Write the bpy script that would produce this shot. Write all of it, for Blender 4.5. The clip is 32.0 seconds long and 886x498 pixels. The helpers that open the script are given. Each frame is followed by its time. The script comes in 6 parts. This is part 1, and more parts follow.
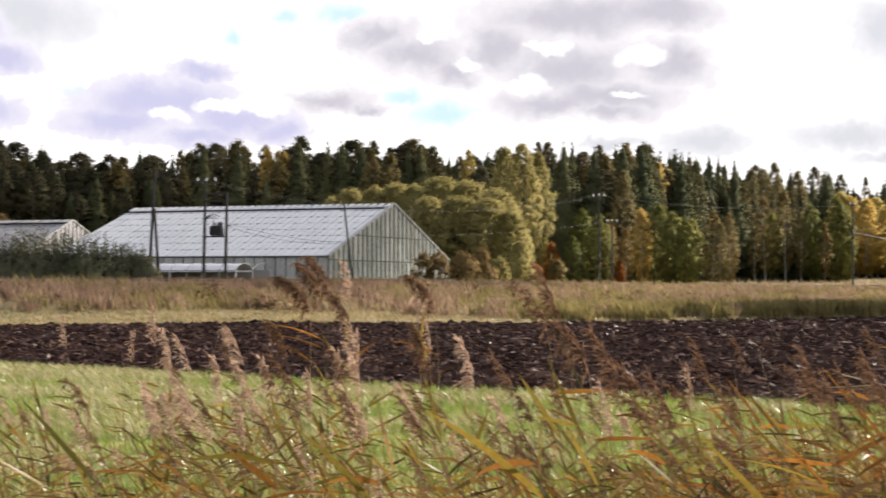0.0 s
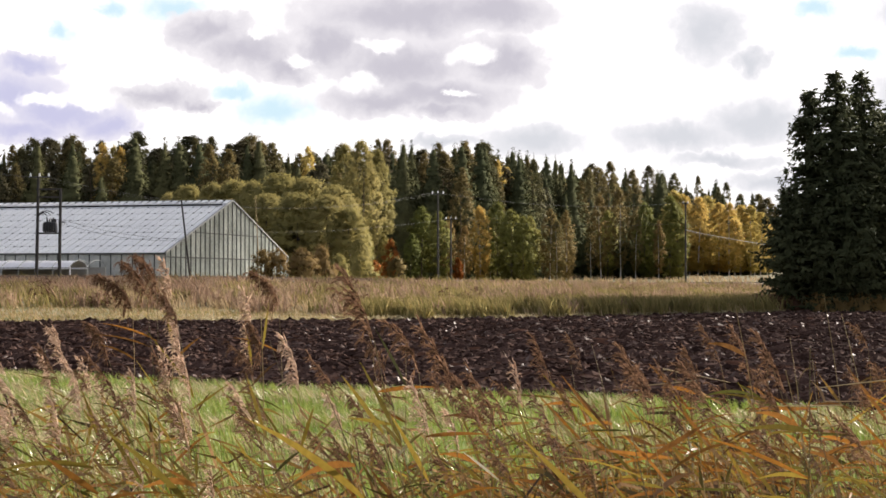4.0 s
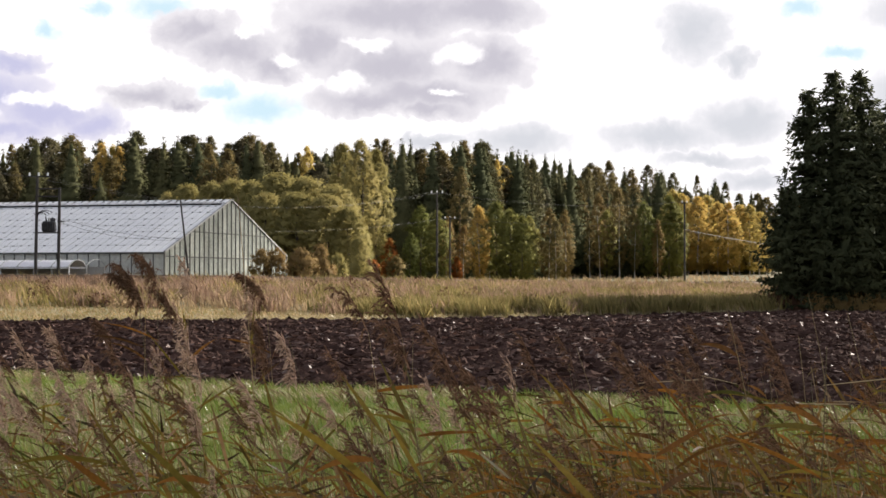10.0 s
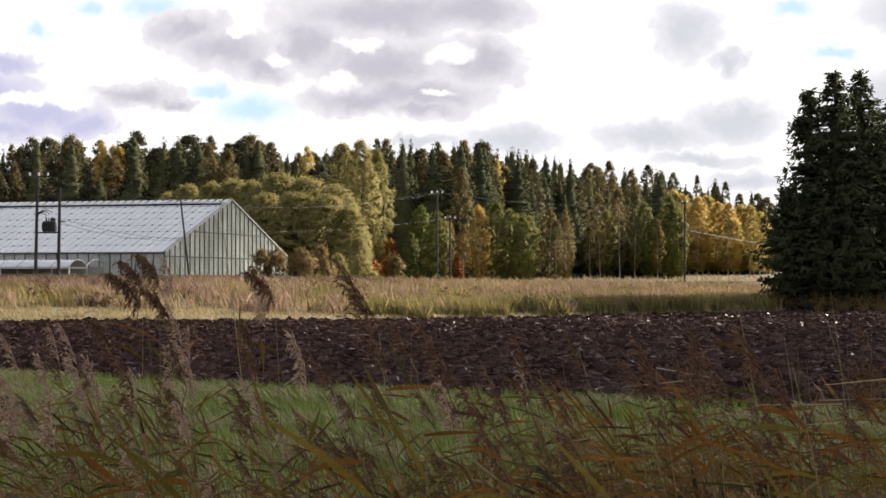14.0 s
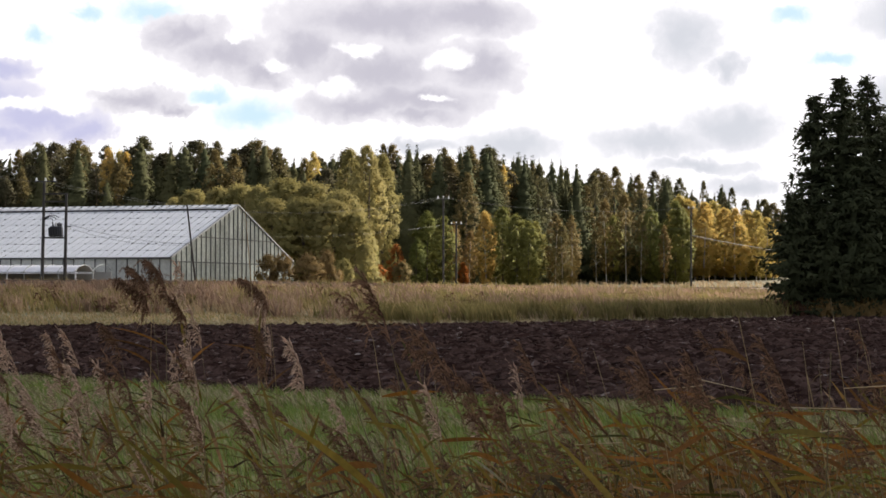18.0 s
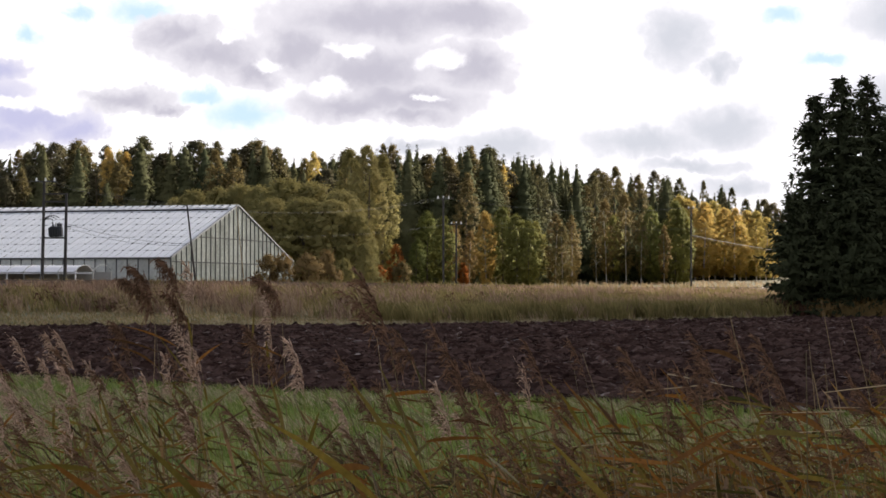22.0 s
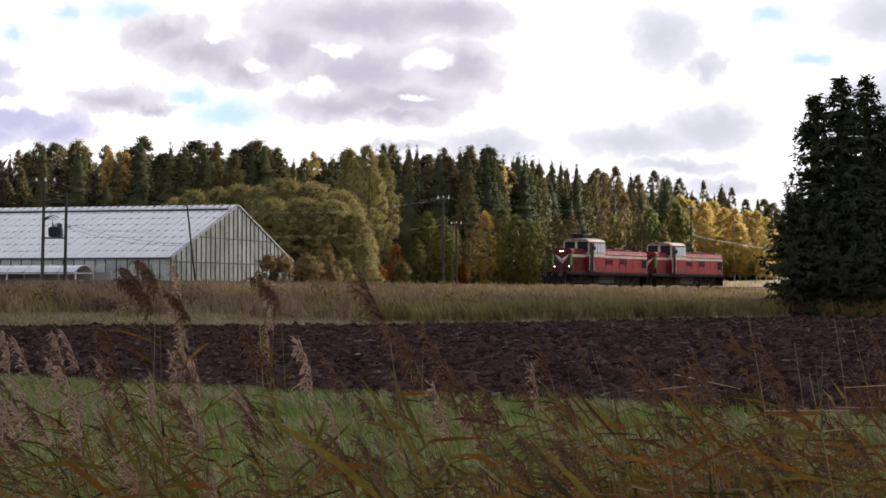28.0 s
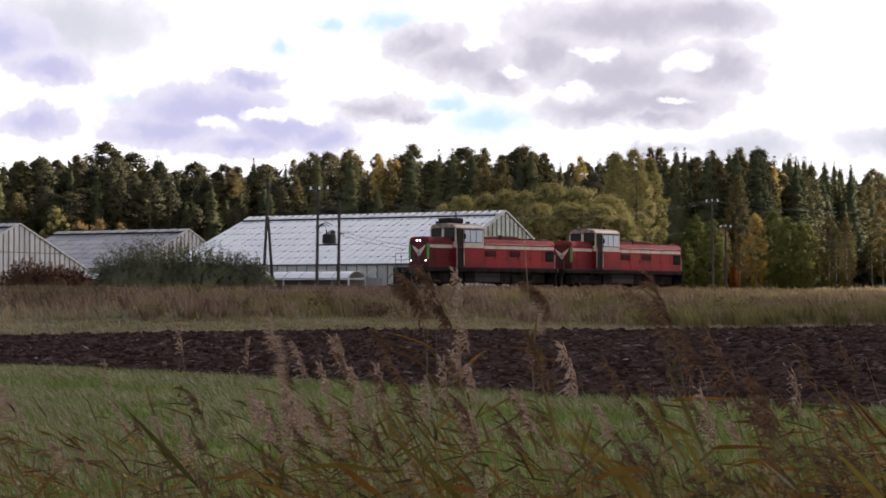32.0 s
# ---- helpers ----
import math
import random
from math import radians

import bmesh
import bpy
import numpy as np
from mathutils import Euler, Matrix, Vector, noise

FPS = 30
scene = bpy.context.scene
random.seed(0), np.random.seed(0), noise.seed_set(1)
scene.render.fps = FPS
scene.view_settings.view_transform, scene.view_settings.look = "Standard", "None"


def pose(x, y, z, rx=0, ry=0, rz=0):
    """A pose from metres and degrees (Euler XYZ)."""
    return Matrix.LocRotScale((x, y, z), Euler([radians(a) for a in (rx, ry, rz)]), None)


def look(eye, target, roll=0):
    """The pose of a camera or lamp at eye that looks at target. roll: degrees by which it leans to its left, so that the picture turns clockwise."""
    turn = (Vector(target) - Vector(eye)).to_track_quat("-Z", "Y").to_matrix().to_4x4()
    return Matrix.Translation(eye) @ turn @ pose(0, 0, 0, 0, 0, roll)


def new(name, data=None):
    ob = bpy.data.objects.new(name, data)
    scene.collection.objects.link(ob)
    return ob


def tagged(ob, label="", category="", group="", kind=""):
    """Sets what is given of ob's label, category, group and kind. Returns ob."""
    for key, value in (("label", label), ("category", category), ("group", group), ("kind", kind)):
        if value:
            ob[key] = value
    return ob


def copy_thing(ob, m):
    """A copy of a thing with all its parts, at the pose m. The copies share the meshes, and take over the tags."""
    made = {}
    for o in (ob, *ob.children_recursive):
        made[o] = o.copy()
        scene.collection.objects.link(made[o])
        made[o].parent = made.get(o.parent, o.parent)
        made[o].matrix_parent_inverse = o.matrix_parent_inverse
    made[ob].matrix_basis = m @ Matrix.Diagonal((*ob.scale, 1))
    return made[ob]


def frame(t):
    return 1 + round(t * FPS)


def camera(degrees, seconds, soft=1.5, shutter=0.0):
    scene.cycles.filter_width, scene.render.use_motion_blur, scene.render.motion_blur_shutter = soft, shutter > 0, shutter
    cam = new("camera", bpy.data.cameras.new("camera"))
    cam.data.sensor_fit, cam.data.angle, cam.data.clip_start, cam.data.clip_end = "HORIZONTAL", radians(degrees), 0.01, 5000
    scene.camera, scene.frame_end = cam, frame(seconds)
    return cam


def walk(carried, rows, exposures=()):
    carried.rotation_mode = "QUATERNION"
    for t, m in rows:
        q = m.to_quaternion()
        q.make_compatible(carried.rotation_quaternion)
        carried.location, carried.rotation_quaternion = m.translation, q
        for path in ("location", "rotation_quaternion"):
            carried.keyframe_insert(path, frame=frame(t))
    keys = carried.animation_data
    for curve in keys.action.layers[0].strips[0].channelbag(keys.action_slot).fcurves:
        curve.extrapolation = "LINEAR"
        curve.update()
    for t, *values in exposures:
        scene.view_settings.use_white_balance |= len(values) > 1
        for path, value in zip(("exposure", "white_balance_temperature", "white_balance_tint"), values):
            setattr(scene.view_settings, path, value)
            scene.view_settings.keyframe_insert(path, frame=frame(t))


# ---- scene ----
F = 2850.0          # focal length in units of a picture 1568 wide
cam = camera(30.8, 32.0, soft=1.6, shutter=0.25)
EYE = (0.0, 0.0, 2.0)
PATH = [
    (0.0, 5.739, 1.205, -0.06), (0.25, 2.95, 1.165, 0.0), (0.5, 0.852, 1.134, 0.0), (0.75, -0.28, 1.11, 0.0), (1.0, -0.582, 1.093, 0.0),
    (1.5, -0.038, 1.09, 0.0), (2.0, 0.041, 1.094, 0.0), (2.5, 0.038, 1.101, 0.0), (3.5, 0.026, 1.112, 0.0),
    (5.5, 0.01, 1.085, 0.0), (8.0, -0.004, 1.087, 0.0), (11.0, -0.015, 1.086, 0.0), (14.5, -0.004, 1.084, 0.0),
    (16.5, 0.205, 1.277, -0.05), (20.0, 0.212, 1.28, -0.06), (25.0, 0.212, 1.281, -0.02), (29.0, 0.213, 1.279, -0.02),
    (29.5, 0.312, 1.283, 0.0), (30.0, 0.738, 1.312, 0.0), (30.5, 2.738, 1.405, 0.06), (31.0, 4.775, 1.412, 0.12),
    (31.5, 7.345, 1.444, 0.15), (32.0, 9.719, 1.461, 0.15)]
EXPOSURES = [(0.0, 1.12, 6680, 12), (2.0, 1.03, 6675, 12), (8.0, 1.0, 6650, 12), (17.0, 1.0, 6580, 12), (26.0, 1.0, 6480, 15), (32.0, 1.0, 6450, 16)]
walk(cam, [(t, pose(*EYE, 90 + p, r, y)) for t, y, p, r in PATH], EXPOSURES)


def spot(px, d, py=None):
    """Place on the bearing px of the resting view, d metres ahead; with py also its height."""
    x = (px - 784) / F * d
    return (x, d) if py is None else (x, d, EYE[2] + (495 - py) / F * d)


# ---- world and sun ----
SUN_AZ, SUN_EL = 52.0, 27.0     # degrees to the right of +y, and up
sun = new("sun", bpy.data.lights.new("sun", "SUN"))
sun.data.energy, sun.data.angle, sun.data.color = 5.0, radians(0.55), (1.0, 0.93, 0.82)
to_sun = Vector((math.sin(radians(SUN_AZ)) * math.cos(radians(SUN_EL)), math.cos(radians(SUN_AZ)) * math.cos(radians(SUN_EL)), math.sin(radians(SUN_EL))))
sun.matrix_world = look(to_sun * 400, (0, 0, 0))

world = bpy.data.worlds.new("world")
scene.world = world
world.use_nodes = True
wn, wl = world.node_tree.nodes, world.node_tree.links
sky = wn.new("ShaderNodeTexSky")
sky.sky_type, sky.sun_disc = "NISHITA", False
sky.sun_elevation, sky.sun_rotation = radians(SUN_EL), radians(SUN_AZ)
coord = wn.new("ShaderNodeTexCoord")
wnoise = wn.new("ShaderNodeTexNoise")
wnoise.inputs["Scale"].default_value, wnoise.inputs["Detail"].default_value = 3.0, 6.0
wramp = wn.new("ShaderNodeMapRange")
wramp.inputs[1].default_value, wramp.inputs[2].default_value = 0.38, 0.56
wl.new(coord.outputs["Generated"], wnoise.inputs["Vector"])
wl.new(wnoise.outputs[0], wramp.inputs[0])
back = wn["Background"]
back.inputs["Strength"].default_value = 0.06
cloudy = wn.new("ShaderNodeBackground")
cloudy.inputs["Color"].default_value, cloudy.inputs["Strength"].default_value = (0.86, 0.875, 0.93, 1), 0.41
wmix = wn.new("ShaderNodeMixShader")
wl.new(sky.outputs[0], back.inputs["Color"])
wl.new(wramp.outputs[0], wmix.inputs[0])
wl.new(back.outputs[0], wmix.inputs[1])
wl.new(cloudy.outputs[0], wmix.inputs[2])
wl.new(wmix.outputs[0], wn["World Output"].inputs["Surface"])


# ---- materials ----
def material(name, base, rough=0.7, metal=0.0, vary=0.25, scale=3.0, fine=40.0, bump=0.15, by="object", hue=None, translucent=0.0, spec=None, emit=0.0, glint=0.0):
    """A Principled surface: base colour broken up at two scales, optional hue to drift to (per object, per island or by noise), bump and translucency."""
    m = bpy.data.materials.new(name)
    m.use_nodes = True
    n, l = m.node_tree.nodes, m.node_tree.links
    p = n["Principled BSDF"]
    p.inputs["Roughness"].default_value, p.inputs["Metallic"].default_value = rough, metal
    p.inputs["Specular IOR Level"].default_value = spec if spec is not None else (0.05 if translucent else 0.5)
    if glint:       # a few pieces are wet and shine
        shine = n.new("ShaderNodeMapRange")
        shine.inputs[1].default_value, shine.inputs[2].default_value = 1 - glint, 1 - glint * 0.9
        shine.inputs[3].default_value, shine.inputs[4].default_value = rough, 0.42
        l.new(n.new("ShaderNodeNewGeometry").outputs["Random Per Island"], shine.inputs[0])
        l.new(shine.outputs[0], p.inputs["Roughness"])
        wet = n.new("ShaderNodeMapRange")
        wet.inputs[1].default_value, wet.inputs[2].default_value = 1 - glint, 1 - glint * 0.9
        wet.inputs[3].default_value, wet.inputs[4].default_value = spec, 0.11
        l.new(shine.inputs[0].links[0].from_socket, wet.inputs[0])
        l.new(wet.outputs[0], p.inputs["Specular IOR Level"])
    tc = n.new("ShaderNodeTexCoord")
    big, small = n.new("ShaderNodeTexNoise"), n.new("ShaderNodeTexNoise")
    big.inputs["Scale"].default_value, big.inputs["Detail"].default_value = scale, 4.0
    small.inputs["Scale"].default_value, small.inputs["Detail"].default_value = fine, 3.0
    l.new(tc.outputs["Object"], big.inputs["Vector"])
    l.new(tc.outputs["Object"], small.inputs["Vector"])
    add = n.new("ShaderNodeMath")
    add.operation = "ADD"
    l.new(big.outputs[0], add.inputs[0])
    l.new(small.outputs[0], add.inputs[1])
    span = n.new("ShaderNodeMapRange")
    span.inputs[1].default_value, span.inputs[2].default_value = 0.6, 1.4
    span.inputs[3].default_value, span.inputs[4].default_value = 1 - vary, 1 + vary
    l.new(add.outputs[0], span.inputs[0])
    tone = n.new("ShaderNodeMix")
    tone.data_type, tone.inputs[0].default_value = "RGBA", 0.0
    tone.inputs[6].default_value = (*base, 1)
    tone.inputs[7].default_value = (*(hue or base), 1)
    if hue:
        if by == "object":
            src = n.new("ShaderNodeObjectInfo").outputs["Random"]
        elif by == "island":
            src = n.new("ShaderNodeNewGeometry").outputs["Random Per Island"]
        else:
            mid = n.new("ShaderNodeMapRange")
            mid.inputs[1].default_value, mid.inputs[2].default_value = 0.38, 0.62
            l.new(big.outputs[0], mid.inputs[0])
            src = mid.outputs[0]
        l.new(src, tone.inputs[0])
    mul = n.new("ShaderNodeVectorMath")
    mul.operation = "SCALE"
    l.new(tone.outputs[2], mul.inputs[0])
    l.new(span.outputs[0], mul.inputs["Scale"])
    l.new(mul.outputs[0], p.inputs["Base Color"])
    if emit:
        p.inputs["Emission Color"].default_value = (*base, 1)
        p.inputs["Emission Strength"].default_value = emit
    if bump:
        b = n.new("ShaderNodeBump")
        b.inputs["Strength"].default_value, b.inputs["Distance"].default_value = bump, 0.02
        l.new(add.outputs[0], b.inputs["Height"])
        l.new(b.outputs[0], p.inputs["Normal"])
    if translucent:
        tr = n.new("ShaderNodeBsdfTranslucent")
        l.new(mul.outputs[0], tr.inputs["Color"])
        mx = n.new("ShaderNodeMixShader")
        mx.inputs[0].default_value = translucent
        l.new(p.outputs[0], mx.inputs[1])
        l.new(tr.outputs[0], mx.inputs[2])
        l.new(mx.outputs[0], n["Material Output"].inputs["Surface"])
    return m


M_GROUND = material("rough_turf", (0.10, 0.095, 0.04), 0.95, hue=(0.16, 0.13, 0.06), by="noise", scale=0.3, fine=8)
M_FIELD = material("green_sward", (0.095, 0.155, 0.022), 0.9, spec=0.1, hue=(0.25, 0.235, 0.09), by="noise", scale=0.6, fine=9, vary=0.35)
# darker than the clods, so the shade between them is in its colour
M_SOIL = material("gap_shaded_soil", (0.017, 0.009, 0.007), 0.95, hue=(0.036, 0.020, 0.016), by="noise", scale=0.8, fine=14, vary=0.4, bump=0.5, spec=0.0)
M_CLOD = material("soil_clod", (0.024, 0.013, 0.011), 0.85, hue=(0.10, 0.061, 0.05), by="island", scale=3, fine=25, vary=0.35, bump=0.4, spec=0.03, glint=0.10)
M_STUBBLE = material("mown_grass", (0.13, 0.125, 0.05), 0.9, hue=(0.20, 0.165, 0.085), by="noise", scale=0.4, fine=6)
M_BLADE = material("grass_blade", (0.12, 0.21, 0.022), 0.3, spec=0.5, hue=(0.32, 0.34, 0.10), by="island", translucent=0.35, bump=0, scale=0.5, vary=0.3)
M_STRAW = material("straw_blade", (0.60, 0.51, 0.32), 0.35, spec=0.5, hue=(0.30, 0.24, 0.12), by="island", translucent=0.3, bump=0)
M_TALL = material("dry_tall_grass", (0.52, 0.40, 0.24), 0.8, hue=(0.29, 0.20, 0.12), by="island", translucent=0.28, bump=0, scale=0.12, fine=0.9, vary=0.5)
M_WEED = material("olive_weed", (0.17, 0.155, 0.055), 0.8, hue=(0.36, 0.28, 0.12), by="island", translucent=0.28, bump=0, scale=0.12, fine=0.9, vary=0.5)
M_RUSSET = material("russet_weed", (0.23, 0.14, 0.10), 0.8, hue=(0.46, 0.33, 0.23), by="island", translucent=0.28, bump=0, scale=0.12, fine=0.9, vary=0.5)
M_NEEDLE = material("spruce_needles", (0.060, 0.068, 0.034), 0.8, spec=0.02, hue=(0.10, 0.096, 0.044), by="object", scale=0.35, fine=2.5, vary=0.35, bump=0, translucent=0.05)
M_NEAR_NEEDLE = material("near_spruce_needles", (0.056, 0.066, 0.034), 0.7, hue=(0.08, 0.085, 0.042), by="object", scale=0.5, fine=4, vary=0.4, bump=0, translucent=0.15)
M_PINE = material("pine_needles", (0.074, 0.076, 0.042), 0.7, hue=(0.12, 0.10, 0.055), by="object", scale=0.5, fine=3, vary=0.4, bump=0, translucent=0.12)
M_OLIVE = material("willow_leaves", (0.30, 0.26, 0.095), 0.6, hue=(0.38, 0.32, 0.125), by="object", scale=0.4, fine=3, vary=0.25, bump=0, translucent=0.5)
M_GREENLEAF = material("alder_leaves", (0.13, 0.145, 0.038), 0.6, hue=(0.21, 0.19, 0.05), by="object", scale=0.4, fine=3, vary=0.4, bump=0, translucent=0.3)
M_YELLOW = material("yellow_birch_leaves", (0.48, 0.40, 0.125), 0.6, hue=(0.64, 0.44, 0.13), by="object", scale=0.5, fine=3, vary=0.3, bump=0, translucent=0.5)
M_AMBER = material("amber_leaves", (0.26, 0.165, 0.06), 0.6, hue=(0.16, 0.13, 0.05), by="object", scale=0.5, fine=3, vary=0.4, bump=0, translucent=0.3)
M_TAWNY = material("tawny_leaves", (0.33, 0.21, 0.085), 0.6, hue=(0.26, 0.18, 0.075), by="object", scale=0.8, fine=4, vary=0.3, bump=0, translucent=0.4)
M_MULLION = material("dull_glazing_bar", (0.085, 0.088, 0.085), 0.7, 0.1, scale=3, fine=25)
M_OLIVEWEED = material("leafy_weed", (0.13, 0.125, 0.045), 0.75, hue=(0.27, 0.22, 0.09), by="island", scale=0.4, fine=3, vary=0.4, bump=0, translucent=0.3)
M_BRIAR = material("briar_leaves", (0.13, 0.065, 0.045), 0.7, hue=(0.17, 0.10, 0.06), by="object", scale=0.8, fine=4, vary=0.35, bump=0, translucent=0.15)
M_TALLLEAF = material("thin_autumn_leaves", (0.20, 0.15, 0.058), 0.6, hue=(0.11, 0.105, 0.05), by="object", scale=0.5, fine=3, vary=0.35, bump=0, translucent=0.3)
M_ORANGE = material("orange_leaves", (0.38, 0.13, 0.03), 0.6, scale=0.5, fine=3, vary=0.4, bump=0, translucent=0.3)
M_GREYLEAF = material("grey_willow_leaves", (0.16, 0.165, 0.10), 0.7, hue=(0.21, 0.205, 0.13), by="object", scale=0.5, fine=3, vary=0.4, bump=0, translucent=0.4)
M_BARK = material("conifer_bark", (0.075, 0.055, 0.045), 0.9, scale=2, fine=20)
M_PINEBARK = material("pine_bark", (0.27, 0.18, 0.13), 0.9, hue=(0.13, 0.10, 0.08), scale=1, fine=15)
M_BIRCH = material("birch_bark", (0.50, 0.47, 0.42), 0.8, hue=(0.30, 0.27, 0.24), by="noise", scale=2.5, fine=20, vary=0.4)
M_POLE = material("weathered_pole", (0.045, 0.04, 0.037), 0.85, scale=2, fine=30)
M_STEEL = material("dark_steel", (0.05, 0.05, 0.055), 0.5, 0.5, scale=4, fine=40)
M_CERAMIC = material("white_porcelain", (0.75, 0.75, 0.73), 0.25, vary=0.08)
M_CABLE = material("bright_aluminium_cable", (0.62, 0.62, 0.6), 0.4, 0.3, vary=0.1)
M_WIRE = material("aluminium_wire", (0.12, 0.12, 0.122), 0.7, 0.2, vary=0.1)
M_GLASSROOF = material("whitewashed_glass", (0.78, 0.79, 0.81), 0.22, hue=(0.84, 0.85, 0.865), by="object", scale=0.8, fine=6, vary=0.10, bump=0.03, translucent=0.12)
# greyer and darker than the main greenhouse roof
M_GREYGLASS = material("darker_grey_glass", (0.30, 0.295, 0.31), 0.35, hue=(0.38, 0.37, 0.385), by="object", scale=0.8, fine=6, vary=0.2, bump=0.03, translucent=0.1)
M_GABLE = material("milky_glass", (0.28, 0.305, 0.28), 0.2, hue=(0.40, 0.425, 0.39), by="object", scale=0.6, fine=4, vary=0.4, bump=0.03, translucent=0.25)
# paler than the gable glass: sunlight coming through the wall is put in its colour
M_BACKLITGLASS = material("backlit_wall_glass", (0.52, 0.53, 0.50), 0.25, hue=(0.66, 0.67, 0.64), by="object", scale=0.6, fine=4, vary=0.25, bump=0.03, translucent=0.25)
M_FRAME = material("galvanised_bar", (0.30, 0.31, 0.31), 0.5, 0.4, scale=3, fine=25)
M_WHITE = material("white_sheet", (0.78, 0.77, 0.80), 0.5, scale=1, fine=8, vary=0.12)
M_PLINTH = material("concrete_plinth", (0.35, 0.34, 0.32), 0.9, scale=1, fine=12)
M_RAIL = material("rail_steel", (0.16, 0.12, 0.10), 0.45, 0.7, scale=3, fine=30)
M_SLEEPER = material("tarred_sleeper", (0.06, 0.048, 0.04), 0.9, scale=3, fine=30)
M_BALLAST = material("ballast_stone", (0.075, 0.065, 0.058), 0.95, hue=(0.12, 0.105, 0.095), by="noise", scale=6, fine=20, vary=0.4, bump=0.6)
M_RED = material("red_loco_paint", (0.31, 0.021, 0.026), 0.45, hue=(0.13, 0.015, 0.016), by="noise", scale=0.5, fine=10, vary=0.3, bump=0.03, spec=0.2)
M_ROOFPAINT = material("sooty_cab_roof", (0.50, 0.42, 0.35), 0.7, hue=(0.20, 0.12, 0.09), by="noise", scale=1.6, fine=14, vary=0.25, bump=0.05, spec=0.2)
M_GRIMERED = material("grimy_red_paint", (0.17, 0.020, 0.021), 0.55, hue=(0.09, 0.016, 0.016), by="noise", scale=0.9, fine=10, vary=0.3, bump=0.03, spec=0.15)
# soot on roof and fittings; on the nose it stands for shade
M_SOOTSHADERED = material("soot_and_shade_red_paint", (0.15, 0.018, 0.018), 0.6, hue=(0.05, 0.018, 0.016), by="noise", scale=1.2, fine=12, vary=0.3, bump=0.05, spec=0.15)
M_CREAM = material("cream_loco_paint", (0.68, 0.60, 0.49), 0.5, hue=(0.50, 0.40, 0.32), by="noise", scale=1.2, fine=12, vary=0.15, bump=0.03)
M_UNDER = material("grimy_underframe", (0.014, 0.011, 0.010), 0.9, hue=(0.028, 0.022, 0.018), by="noise", scale=2, fine=20, vary=0.35, spec=0.05)
M_DARK = material("black_grille", (0.018, 0.016, 0.016), 0.7, spec=0.12, scale=4, fine=30)
M_TANK = material("dusty_fuel_tank", (0.045, 0.038, 0.035), 0.8, spec=0.08, scale=2, fine=15)
M_GREENP = material("green_marker_paint", (0.06, 0.34, 0.05), 0.5)
M_LAMP = material("lit_headlamp", (1.0, 0.95, 0.88), 0.3, vary=0.02, bump=0, emit=4.0)
# the pale blue base carries the sky's reflection in the side windows
M_SKYPANE = material("sky_tinted_cab_glass", (0.50, 0.56, 0.66), 0.05, vary=0.1, bump=0, spec=0.9)
M_DARKPANE = material("dark_cab_window", (0.02, 0.020, 0.019), 0.2, vary=0.1, bump=0, spec=0.12)
M_STEM = material("reed_stem", (0.30, 0.20, 0.085), 0.5, hue=(0.08, 0.06, 0.022), by="object", scale=8, fine=60)
M_DRYSTEM = material("dry_reed_stalk", (0.48, 0.36, 0.21), 0.5, hue=(0.32, 0.21, 0.11), by="object", scale=8, fine=60)
M_REEDLEAF = material("reed_leaf", (0.05, 0.050, 0.012), 0.42, spec=0.25, hue=(0.23, 0.155, 0.028), by="object", scale=6, fine=50, vary=0.35, translucent=0.45, bump=0.05)
M_RUSTLEAF = material("rust_reed_leaf", (0.30, 0.125, 0.024), 0.42, spec=0.2, hue=(0.085, 0.042, 0.017), by="object", scale=6, fine=50, vary=0.35, translucent=0.45, bump=0.05)
M_TANGLE = material("green_reed_tangle", (0.034, 0.027, 0.009), 0.38, spec=0.4, hue=(0.29, 0.155, 0.036), by="island", scale=6, fine=50, vary=0.3, translucent=0.4, bump=0)
M_RUSTTANGLE = material("rusty_reed_tangle", (0.055, 0.024, 0.010), 0.4, spec=0.35, hue=(0.36, 0.155, 0.038), by="island", scale=6, fine=50, vary=0.3, translucent=0.4, bump=0)
M_DEADLEAF = material("dead_reed_leaf", (0.030, 0.016, 0.009), 0.33, spec=0.5, hue=(0.38, 0.225, 0.11), by="island", scale=6, fine=50, vary=0.3, translucent=0.35, bump=0)
M_PLUME = material("reed_plume", (0.15, 0.078, 0.050), 0.45, hue=(0.84, 0.62, 0.48), by="island", scale=12, fine=80, vary=0.3, translucent=0.5, bump=0)
M_BROWNPLUME = material("brown_reed_plume", (0.055, 0.027, 0.016), 0.6, hue=(0.31, 0.18, 0.115), by="island", scale=12, fine=80, vary=0.3, translucent=0.45, bump=0)


# ---- building helpers ----
def mesh_of(name, verts, faces, mat, smooth=False):
    me = bpy.data.meshes.new(name)
    me.from_pydata([tuple(v) for v in verts], [], [tuple(f) for f in faces])
    me.materials.append(mat)
    if smooth:
        me.shade_smooth()
    me.update()
    return me


